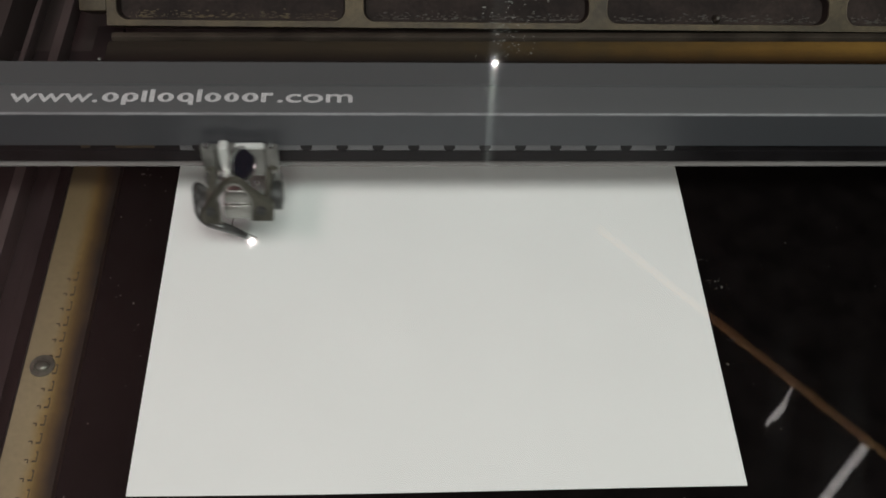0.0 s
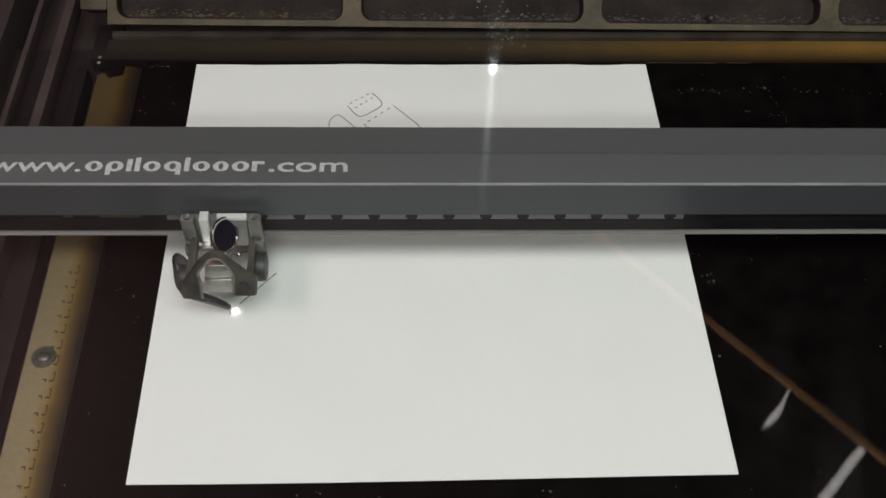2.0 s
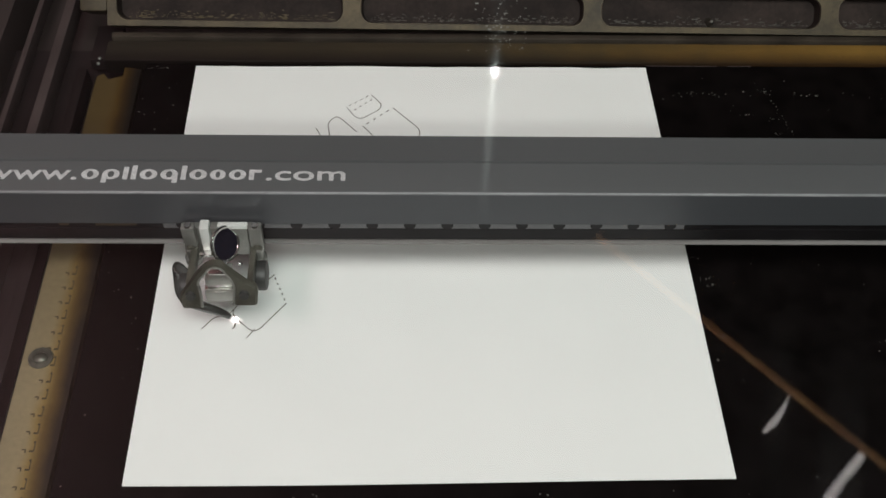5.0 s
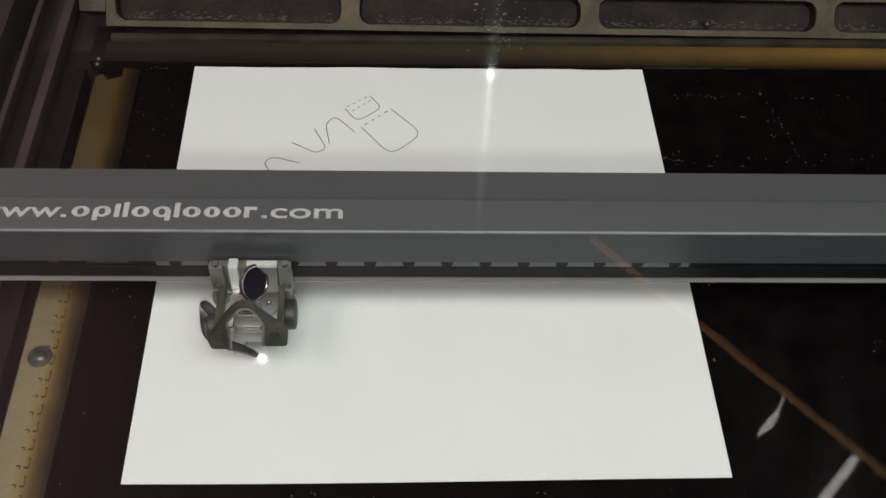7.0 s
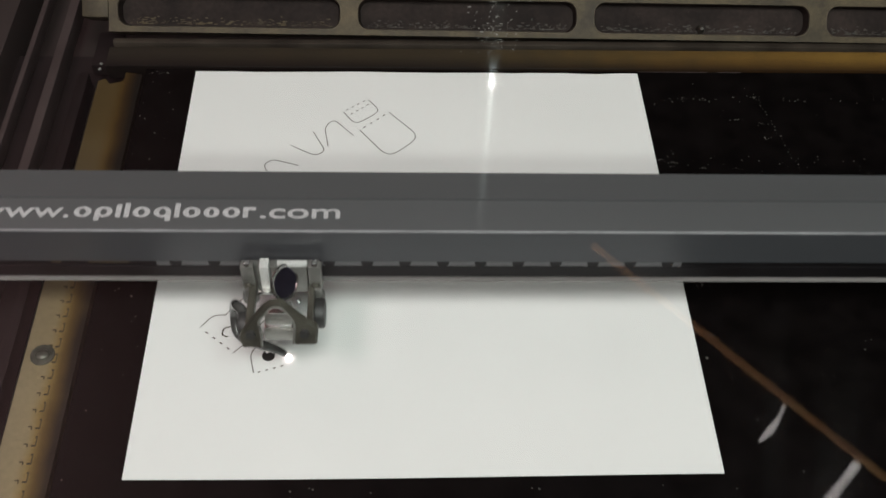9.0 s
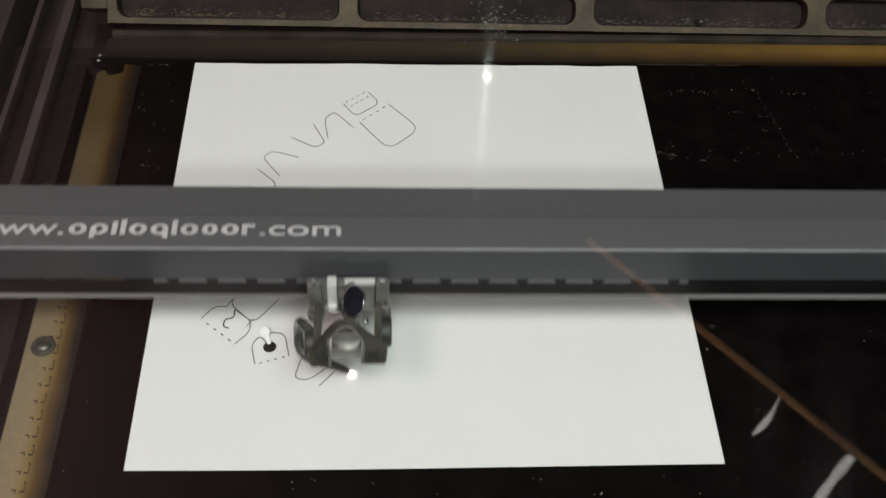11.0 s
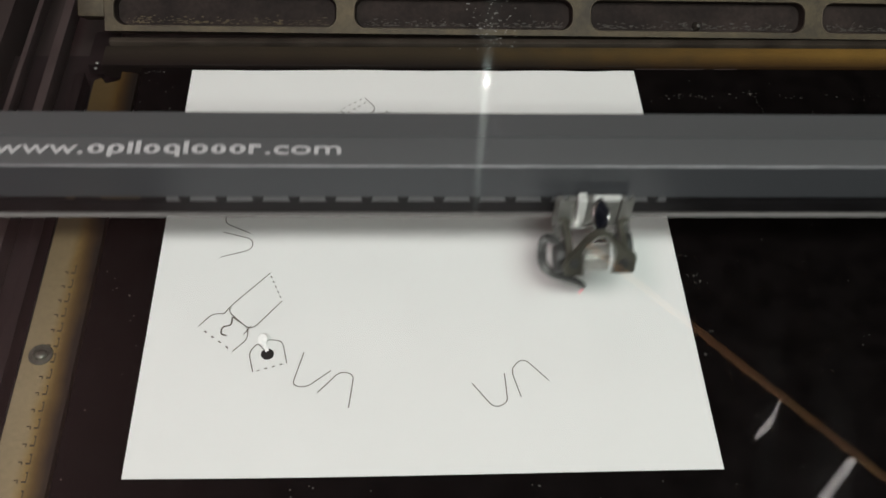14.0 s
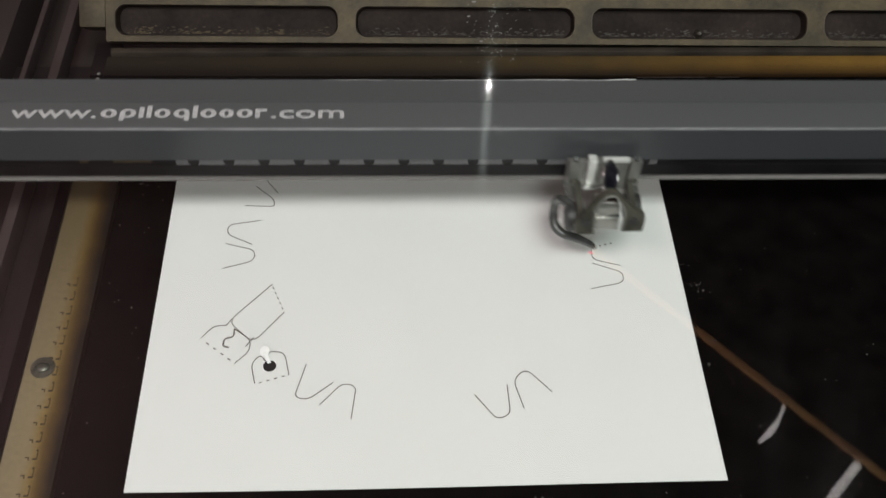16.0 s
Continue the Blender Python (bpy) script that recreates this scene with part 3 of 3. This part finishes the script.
            i = [bm.verts.new((mx + (rx - 0.0027) * u, my + (ry - 0.0014) * v, z + (my + ry * v - 0.02) * 0.022 + 0.00025)) for u, v in ring]
            for k in range(24):
                bm.faces.new((o[k], o[(k + 1) % 24], i[(k + 1) % 24], i[k]))
            if c == "p":
                bar(a, a + 0.0026, low - 0.0022, low + 0.003)
            if c == "g":
                bar(b - 0.0026, b, low - 0.0022, low + 0.003)
        part("lettering_mark", bm, M_PRINT, g, "white printed mark", smooth=False)
        x += w
    def words(chars, wa, wb):
        cu = bpy.data.curves.new("lettering", "FONT")
        cu.body, cu.size, cu.offset, cu.extrude = chars, 0.0128, 0.00012, 0.0001
        cu.materials.append(M_PRINT)
        ob = new("lettering", cu)
        bpy.context.view_layer.update()
        wide_now = ob.dimensions.x
        ob.parent = g
        ob.matrix_basis = pose(wa, low, z + 0.0003, 1.2) @ Matrix.Diagonal(((wb - wa) / wide_now, 1.0, 1.0, 1.0))
        tagged(ob, "white printed lettering")
    words("www.", -0.0705, starts[4] - 0.001)
    words(".com", starts[15] + 0.001, 0.108)
    return g


# ---- laser head; its origin is the point on the card below the lens ----
def laser_carriage():
    h = holder("laser_carriage", "metal laser head with mirror, worn bracket and air hose", "laser head")
    block("carriage_plate", M_ALU, h, (-0.0205, 0.0190, 0.0125, 0.0165, 0.044, 0.0655), 0.001)
    block("mirror_plate", M_ALU, h, (-0.0040, 0.0132, 0.0095, 0.0124, 0.0470, 0.0678), 0.0007)
    block("top_bar", M_COLUMN, h, (-0.0030, 0.0135, 0.0092, 0.0124, 0.0680, 0.0703), 0.0005, "bright silver top bar")
    for x in (-0.0165, 0.0172):
        bm = bmesh.new()
        box(bm, x - 0.0034, x + 0.0034, 0.0080, 0.0124, 0.0510, 0.0698)
        soften(bm, 0.0009)
        rod(bm, (x, 0.0080, 0.0430), (x, 0.0080, 0.0545), 0.0030)
        rod(bm, (x, 0.0080, 0.0440), (x, 0.0080, 0.0480), 0.0043)
        post = part("guide_post", bm, M_ALU, h)
        bm = bmesh.new()
        rod(bm, (x, 0.0082, 0.0545), (x, 0.0066, 0.0545), 0.0026, 0.0022, 14)
        part("post_screw", bm, M_BRKT, post)
        bm = bmesh.new()
        rod(bm, (x, 0.0102, 0.0698), (x, 0.0102, 0.0707), 0.0020, 0.0016, 14)
        part("post_screw", bm, M_STEEL, post)
    # beam column: lit face painted pale silver, its greyer side in duller metal
    bm = bmesh.new()
    box(bm, -0.0100, -0.0052, 0.0060, 0.0124, 0.0548, 0.0721)
    soften(bm, 0.0007, 2)
    col = part("beam_column", bm, M_COLUMN, h, "silver beam column, its lit face in a paler colour")
    bm = bmesh.new()
    box(bm, -0.0120, -0.0050, 0.0035, 0.0100, 0.0525, 0.0546)
    rod(bm, (-0.0052, 0.0038, 0.0550), (-0.0024, 0.0028, 0.0575), 0.0012)
    rod(bm, (-0.0028, 0.0030, 0.0572), (-0.0010, 0.0022, 0.0588), 0.0016)
    soften(bm, 0.0004)
    part("clamp", bm, M_STEEL, col)
    block("column_side", M_ALU, h, (-0.0051, -0.0012, 0.0075, 0.0124, 0.0560, 0.0706), 0.0008)
    # round mirror, tilted towards the lens
    centre, n = Vector((0.0024, 0.0030, 0.0640)), Vector((0.78, -0.45, 0.43)).normalized()
    bm = bmesh.new()
    rod(bm, centre - n * 0.0016, centre, 0.0084, n=36)
    sweep(bm, [centre + 0.0086 * (math.cos(k * math.pi / 18) * n.orthogonal().normalized() + math.sin(k * math.pi / 18) * n.cross(n.orthogonal().normalized())) for k in range(37)], 0.0009, 8)
    rim = part("mirror_rim", bm, M_STEEL, h, "bright steel mirror rim")
    bm = bmesh.new()
    rod(bm, centre, centre + n * 0.0005, 0.0079, n=36)
    part("mirror", bm, M_MIRROR, rim, "dark coated mirror disc")
    bm = bmesh.new()
    bmesh.ops.create_uvsphere(bm, u_segments=12, v_segments=8, radius=0.0014, matrix=Matrix.Translation((0.0088, -0.0010, 0.0530)))
    part("mirror_screw", bm, M_STEEL, rim)
    # bracket: a plate with a house-shaped opening between its legs
    prof_out = spline([(-0.0182, 0.0435), (-0.0192, 0.0500), (-0.0148, 0.0590), (-0.0078, 0.0715), (-0.0027, 0.0765), (0.0024, 0.0765), (0.0064, 0.0715), (0.0142, 0.0625), (0.0194, 0.0575), (0.0190, 0.0455)], 4)
    prof_in = spline([(-0.0084, 0.0435), (-0.0084, 0.0525), (-0.0092, 0.0625), (-0.0060, 0.0685), (-0.0024, 0.0735), (0.0021, 0.0735), (0.0054, 0.0685), (0.0080, 0.0620), (0.0079, 0.0540), (0.0073, 0.0455)], 4)
    # the plate leans back towards its top
    prof_out, prof_in = ([(p[0], (p[1] + 0.0235) / 1.428) for p in q] for q in (prof_out, prof_in))
    bm = bmesh.new()
    rows = []
    for yy, g in ((-0.0190, 0.0), (-0.0200, 0.10), (-0.0200, 0.90), (-0.0190, 1.0), (-0.0168, 1.0), (-0.0168, 0.0)):
        mid = [(p[0] + (q[0] - p[0]) * g, p[1] + (q[1] - p[1]) * g) for p, q in zip(prof_out, prof_in)]
        rows.append([bm.verts.new((x, yy - 0.0010 + 0.4 * (z - 0.055), z)) for x, z in mid])
    for a, b in zip(rows, rows[1:] + rows[:1]):
        for k in range(len(a) - 1):
            bm.faces.new((a[k], a[k + 1], b[k + 1], b[k]))
    bm.faces.new([r[0] for r in rows])
    bm.faces.new([r[-1] for r in rows])
    arch = part("arch_bracket", bm, M_BRKT, h, "worn gunmetal bracket with a house-shaped opening")
    bm = bmesh.new()
    sweep(bm, [(p[0], -0.0206 + 0.4 * (p[1] - 0.055), p[1]) for p in prof_in], 0.0007, 8)
    part("opening_rim", bm, M_LENS, arch, "pale worn rim of the opening")
    for x, z in ((-0.0134, 0.0535), (0.0130, 0.0540)):
        bm = bmesh.new()
        rod(bm, (x, -0.0205, z), (x, -0.0228, z + 0.0006), 0.0027, 0.0023, 16)
        rod(bm, (x, -0.0228, z + 0.0006), (x, -0.0231, z + 0.0007), 0.0012, 0.0012, 6)
        part("bracket_screw", bm, M_RUBBER, arch)
    for xa, xb in ((-0.0168, -0.0128), (0.0135, 0.0168)):
        block("lens_arm", M_BRKT, h, (xa, xb, -0.0166, 0.0125, 0.0490, 0.0550), 0.0008)
    # lens block seen through the opening
    bm = bmesh.new()
    box(bm, -0.0078, 0.0068, -0.0170, -0.0040, 0.0420, 0.0498)
    soften(bm, 0.0008)
    lens = part("lens_block", bm, M_LENS, h)
    block("lens_slide", M_STEEL, lens, (-0.0076, 0.0068, -0.0158, -0.0040, 0.0505, 0.0513), 0.0003)
    block("lens_tray", M_LENS, lens, (-0.0068, 0.0062, -0.0150, -0.0040, 0.0520, 0.0580), 0.0007)
    block("lens_stop", M_STEEL, lens, (-0.0046, 0.0040, -0.0145, -0.0060, 0.0610, 0.0622), 0.0003)
    for nm, xa, xb, y, z, r in (("focus_knob", 0.0130, 0.0218, 0.0000, 0.0418, 0.0080), ("side_knob", -0.0215, -0.0140, -0.0080, 0.0430, 0.0084)):
        bm = bmesh.new()
        rod(bm, (xa, y, z), (xb, y, z), r, n=22)
        soften(bm, 0.0018)
        part(nm, bm, M_RUBBER, h, "dark rubber knob")
    # air hose: loops out round the side knob and down to the nozzle by the focus
    path = spline([(-0.0165, -0.0070, 0.0480), (-0.0222, -0.0005, 0.0485), (-0.0252, 0.0048, 0.0425), (-0.0260, 0.0042, 0.0340), (-0.0252, -0.0010, 0.0278), (-0.0208, -0.0048, 0.0248), (-0.0140, -0.0062, 0.0228), (-0.0078, -0.0066, 0.0197), (-0.0032, -0.0068, 0.0165), (-0.0010, -0.0066, 0.0140)], 6)
    bm = bmesh.new()
    sweep(bm, path, [0.0027 - 0.0010 * max(0, k / (len(path) - 1) - 0.7) / 0.3 for k in range(len(path))], 12)
    part("air_hose", bm, M_HOSE, h, "dark glossy air hose curling to the nozzle")
    return h


# ---- card and its cut lines ----
def card():
    bm = bmesh.new()
    rng = random.Random(2)
    n = 24
    s = 0.3048
    rim = [(s * k / n, -0.0012 * math.sin(math.pi * k / n) * (1 - k / n)) for k in range(n)] + [(s, s * k / n) for k in range(n)]
    rim += [(s - s * k / n, s + rng.uniform(-0.0005, 0.0004)) for k in range(n)] + [(0, s - s * k / n) for k in range(n)]
    low = [bm.verts.new((x, y, 0.0001)) for x, y in rim]
    top = [bm.verts.new((x, y, 0.0005)) for x, y in rim]
    bm.faces.new(top)
    for k in range(len(rim)):
        j = (k + 1) % len(rim)
        bm.faces.new((low[k], low[j], top[j], top[k]))
    return thing("card_sheet", bm, M_PAPER, "square white card sheet being cut on the black bed", "card", smooth=False)


def rounded(pts, r):
    """A polyline with its inner corners rounded."""
    p = [Vector((*q, 0)) for q in pts]
    out = [p[0]]
    for i in range(1, len(p) - 1):
        a, b = (p[i - 1] - p[i]), (p[i + 1] - p[i])
        d = min(r, a.length * 0.49, b.length * 0.49)
        a, b = p[i] + a.normalized() * d, p[i] + b.normalized() * d
        for k in range(7):
            u = k / 6
            out.append(a * (1 - u) ** 2 + p[i] * 2 * u * (1 - u) + b * u * u)
    out.append(p[-1])
    # even steps
    fine = []
    for a, b in zip(out, out[1:]):
        m = max(1, int((b - a).length / 0.0012))
        fine += [a + (b - a) * k / m for k in range(m)]
    return fine + [out[-1]]


UNDER = -0.0012
RISING = []


def ribbon(bm, pts, w):
    left, right = [], []
    for i, p in enumerate(pts):
        d = (pts[min(i + 1, len(pts) - 1)] - pts[max(i - 1, 0)]).normalized()
        s = Vector((-d.y, d.x, 0)) * w / 2
        left.append(bm.verts.new(p + s))
        right.append(bm.verts.new(p - s))
    for k in range(len(pts) - 1):
        bm.faces.new((left[k], left[k + 1], right[k + 1], right[k]))


def cut(parent, pts, r=0.005, t0=None, t1=None, pieces=5, w=0.00056, mat=None):
    """A charred cut; with times it is laid down piece by piece as the beam passes."""
    line = rounded(pts, r)
    if t0 is None:
        pieces = 1
    n = len(line) - 1
    for k in range(pieces):
        seg = line[n * k // pieces: n * (k + 1) // pieces + 1]
        if len(seg) < 2:
            continue
        bm = bmesh.new()
        ribbon(bm, seg, w)
        ob = part("cut_line", bm, mat or M_CHAR, parent, smooth=False)
        ob.location = (0, 0, 0.00062)
        if t0 is not None:
            RISING.append((ob, t0 + (t1 - t0) * (k + 0.6) / pieces, Vector((0, 0, 0.00062))))


def dashes(parent, a, b, count, t=None, mat=None):
    a, b = Vector((*a, 0)), Vector((*b, 0))
    for k in range(count):
        bm = bmesh.new()
        ribbon(bm, [a + (b - a) * (k + u) / count for u in (0.3, 0.66)], 0.0008)
        ob = part("perforation", bm, mat or M_FAINT, parent, smooth=False)
        ob.location = (0, 0, 0.00062)
        if t is not None:
            RISING.append((ob, t + 0.03 * k, Vector((0, 0, 0.00062))))


def cuttings(c):
    # cut before the clip begins
    cut(c, [(0.102, 0.265), (0.110, 0.253), (0.1265, 0.266), (0.118, 0.277)], 0.006)
    dashes(c, (0.1025, 0.266), (0.117, 0.277), 4)
    dashes(c, (0.106, 0.262), (0.1195, 0.2735), 4)
    dashes(c, (0.114, 0.249), (0.131, 0.264), 4)
    cut(c, [(0.113, 0.248), (0.132, 0.223), (0.1525, 0.242), (0.132, 0.265)], 0.009)
    cut(c, [(0.093, 0.233), (0.090, 0.251), (0.096, 0.258), (0.109, 0.243)], 0.006)
    cut(c, [(0.069, 0.234), (0.085, 0.2245), (0.0915, 0.229), (0.083, 0.246)], 0.006)
    cut(c, [(0.064, 0.200), (0.0525, 0.216), (0.058, 0.2215), (0.075, 0.216)], 0.006)
    cut(c, [(0.050, 0.206), (0.0615, 0.195), (0.0625, 0.189), (0.044, 0.190)], 0.005)
    cut(c, [(0.055, 0.178), (0.0355, 0.1745), (0.0355, 0.167), (0.051, 0.159)], 0.006)
    # cut while the clip runs
    cut(c, [(0.035, 0.160), (0.0530, 0.1545), (0.0530, 0.1465), (0.035, 0.141)], 0.006, 0.3, 1.0)
    cut(c, [(0.065, 0.129), (0.0420, 0.1030), (0.0570, 0.0885), (0.073, 0.109)], 0.006, 1.2, 3.0, 10)
    cut(c, [(0.044, 0.105), (0.041, 0.100)], 0.001, 1.5, 1.6, 1)
    cut(c, [(0.057, 0.092), (0.053, 0.086)], 0.001, 2.5, 2.7, 1)
    dashes(c, (0.0725, 0.110), (0.065, 0.128), 5, 3.1)
    cut(c, [(0.028, 0.092), (0.0345, 0.1003), (0.0412, 0.1003)], 0.005, 4.2, 4.7, 4)
    cut(c, [(0.046, 0.098), (0.046, 0.0925), (0.041, 0.0915), (0.0405, 0.0865), (0.044, 0.0855)], 0.002, 4.8, 5.6, 3, 0.0009)
    cut(c, [(0.046, 0.098), (0.0555, 0.0905), (0.0555, 0.083), (0.048, 0.075)], 0.004, 5.7, 6.5, 5)
    dashes(c, (0.030, 0.090), (0.047, 0.076), 4, 6.3)
    cut(c, [(0.060, 0.062), (0.0570, 0.0745), (0.0615, 0.0805), (0.065, 0.076)], 0.006, 7.8, 8.3, 4)
    cut(c, [(0.066, 0.078), (0.066, 0.0825), (0.0748, 0.0820), (0.078, 0.067)], 0.006, 8.8, 9.6, 4)
    dashes(c, (0.061, 0.062), (0.077, 0.067), 4, 8.4)
    cut(c, [(0.087, 0.074), (0.0815, 0.0530), (0.089, 0.0515), (0.102, 0.062)], 0.006, 9.9, 10.7)
    cut(c, [(0.095, 0.048), (0.107, 0.0615), (0.1145, 0.0595), (0.112, 0.039)], 0.006, 10.75, 11.3)
    cut(c, [(0.178, 0.053), (0.189, 0.0375), (0.1965, 0.0405), (0.196, 0.059)], 0.006, 11.8, 12.5)
    cut(c, [(0.204, 0.044), (0.1995, 0.062), (0.207, 0.0690), (0.220, 0.054)][::-1], 0.006, 13.05, 13.65)
    cut(c, [(0.250, 0.123), (0.2700, 0.1275), (0.2705, 0.1350), (0.253, 0.142)], 0.006, 14.2, 14.85)
    dashes(c, (0.268, 0.1575), (0.258, 0.155), 3, 15.3)
    cut(c, [(0.270, 0.140), (0.2535, 0.1450), (0.254, 0.153)], 0.005, 15.0, 15.95, 6)
    # the round cut-out, first as a ring, and its lifted white plug
    ring = [(0.0672 + 0.0033 * math.cos(k * math.pi / 6), 0.0730 + 0.0033 * math.sin(k * math.pi / 6)) for k in range(13)]
    cut(c, ring, 0.001, 7.0, 7.6, 4, 0.0006)
    bm = bmesh.new()
    bmesh.ops.create_circle(bm, cap_ends=True, segments=24, radius=0.0036)
    ob = part("round_cutout", bm, M_HOLE, c, "black round hole through the card", smooth=False)
    ob.location = (0.0672, 0.0730, 0.0007)
    RISING.append((ob, 7.95, Vector(ob.location)))
    bm = bmesh.new()
    rod(bm, (-0.0028, 0.0082, 0.0022), (-0.0030, 0.0080, 0.0026), 0.0030, n=20)
    vs = box(bm, -0.0010, 0.0010, 0.0, 0.0068, 0.0, 0.0004)
    bmesh.ops.transform(bm, verts=vs, matrix=pose(-0.0002, 0.0014, 0.0004, 18, 0, 22))
    ob = part("lifted_plug", bm, M_PLUG, c, "lifted white plug of card beside the hole", smooth=False)
    ob.location = (0.0672, 0.0730, 0.0009)
    RISING.append((ob, 8.5, Vector(ob.location)))


def spark():
    bm = bmesh.new()
    bmesh.ops.create_icosphere(bm, subdivisions=2, radius=0.0016, matrix=Matrix.Diagonal((1, 1, 0.6, 1)))
    rng = random.Random(8)
    for v in bm.verts:
        v.co *= rng.uniform(0.75, 1.2)
    s = thing("laser_spark", bm, M_SPARK, "white-hot flash where the laser burns the card", "spark")
    bm = bmesh.new()
    bmesh.ops.create_icosphere(bm, subdivisions=2, radius=0.0009, matrix=Matrix.Diagonal((1, 1, 0.3, 1)))
    p = thing("pointer_spot", bm, M_POINTER, "small red pointer spot on the card", "light spot")
    return s, p


room()
ceiling_fittings()
bed()
bare_edge()
side_ruler()
rear_frame()
side_channel()
lid()
GANTRY = gantry()
HEAD = laser_carriage()
CARD = card()
cuttings(CARD)
SPARK, POINTER = spark()

# seconds, place of the beam across and along the bed
BEAM = [(0, 0.048, 0.1563), (0.2, 0.037, 0.1602), (0.4, 0.05, 0.1563), (0.6, 0.051, 0.1493), (0.8, 0.041, 0.1442), (1.0, 0.043, 0.1392), (1.2, 0.064, 0.1294),
        (1.4, 0.053, 0.1173), (1.6, 0.044, 0.1043), (1.8, 0.043, 0.1032), (2.0, 0.044, 0.1028), (2.2, 0.051, 0.0953), (2.4, 0.057, 0.0933), (2.6, 0.055, 0.0923),
        (2.8, 0.06, 0.0963), (3.0, 0.072, 0.1084), (3.2, 0.071, 0.1154), (3.4, 0.068, 0.1214), (3.6, 0.066, 0.1274), (3.8, 0.054, 0.0963), (4.0, 0.049, 0.0938),
        (4.2, 0.047, 0.0893), (4.6, 0.038, 0.098), (5.0, 0.046, 0.098), (5.4, 0.043, 0.090), (5.8, 0.050, 0.083), (6.05, 0.045, 0.090), (6.3, 0.055, 0.0863)]
BEAM += [(6.5, 0.052, 0.0918), (6.6, 0.061, 0.0804), (6.9, 0.064, 0.0754), (7.0, 0.063, 0.0728), (7.2, 0.069, 0.0724), (7.4, 0.069, 0.0754), (7.6, 0.067, 0.0814), (7.8, 0.06, 0.0793), (8.0, 0.057, 0.0738),
         (8.1, 0.058, 0.0693), (8.4, 0.066, 0.0664), (8.5, 0.070, 0.0668), (8.7, 0.077, 0.0664), (8.95, 0.079, 0.070), (9.25, 0.074, 0.081), (9.55, 0.066, 0.079), (9.85, 0.058, 0.079),
         (10.1, 0.084, 0.074), (10.4, 0.083, 0.056), (10.6, 0.100, 0.060), (10.8, 0.109, 0.0636)]
BEAM += [(11.0, 0.112, 0.0557), (11.2, 0.112, 0.0406), (11.4, 0.136, 0.0448), (11.5, 0.152, 0.049), (11.6, 0.169, 0.053), (11.8, 0.182, 0.049), (12.0, 0.19, 0.0415),
         (12.2, 0.195, 0.0451), (12.4, 0.196, 0.0581), (12.5, 0.198, 0.060), (12.6, 0.201, 0.0622), (12.8, 0.205, 0.0662), (13.0, 0.214, 0.0612), (13.2, 0.215, 0.0532), (13.4, 0.202, 0.0512),
         (13.5, 0.2015, 0.058), (13.6, 0.204, 0.0632), (13.8, 0.224, 0.0933), (14.0, 0.2445, 0.1155), (14.2, 0.255, 0.1285), (14.4, 0.266, 0.1315), (14.6, 0.268, 0.1355), (14.8, 0.256, 0.1405),
         (15.0, 0.255, 0.1485), (15.2, 0.253, 0.1525), (15.4, 0.261, 0.1585), (15.6, 0.270, 0.1606), (15.8, 0.265, 0.1445), (16.0, 0.2535, 0.1515)]
BURN = [(0, 0.1), (0.35, 0.9), (1.15, 1.7), (1.95, 2.5), (2.75, 3.1), (3.35, 3.45), (3.95, 6.4), (6.85, 8.42), (8.9, 11.25), (11.75, 12.48), (12.55, 13.1), (13.35, 13.62), (14.15, 15.55), (15.75, 15.9)]
SKEW = math.tan(radians(-0.33))


def motions():
    walk(GANTRY, [(t, pose(0, y, 0, 0, 0, -0.33)) for t, x, y in BEAM])
    walk(HEAD, [(t, pose(x, y + SKEW * x, 0)) for t, x, y in BEAM])

    def beam_at(t):
        for (a, xa, ya), (b, xb, yb) in zip(BEAM, BEAM[1:]):
            if a <= t <= b:
                u = (t - a) / (b - a)
                x, y = xa + (xb - xa) * u, ya + (yb - ya) * u
                return x, y + SKEW * x
        return BEAM[-1][1], BEAM[-1][2] + SKEW * BEAM[-1][1]
    times = sorted(set([t for t, *_ in BEAM] + [round(k * 0.1, 2) for k in range(161)] + [round(t + d, 2) for p in BURN for t in p for d in (-0.03, 0.03) if 0 < t + d < 16]))
    rows_s, rows_p = [], []
    for t in times:
        x, y = beam_at(t)
        on = any(a <= t <= b for a, b in BURN)
        rows_s.append((t, pose(x, y, 0.0012 if on else -0.008, 0, 0, (t * 70) % 60)))
        rows_p.append((t, pose(x, y, 0.0006)))
    walk(SPARK, rows_s)
    walk(POINTER, rows_p)
    for ob, t, at in RISING:
        low = Vector((at.x, at.y, UNDER if at.z < 0.00065 else -0.012))
        walk(ob, [(0, Matrix.Translation(low)), (t - 0.05, Matrix.Translation(low)), (t + 0.02, Matrix.Translation(at)), (16, Matrix.Translation(at))])


motions()
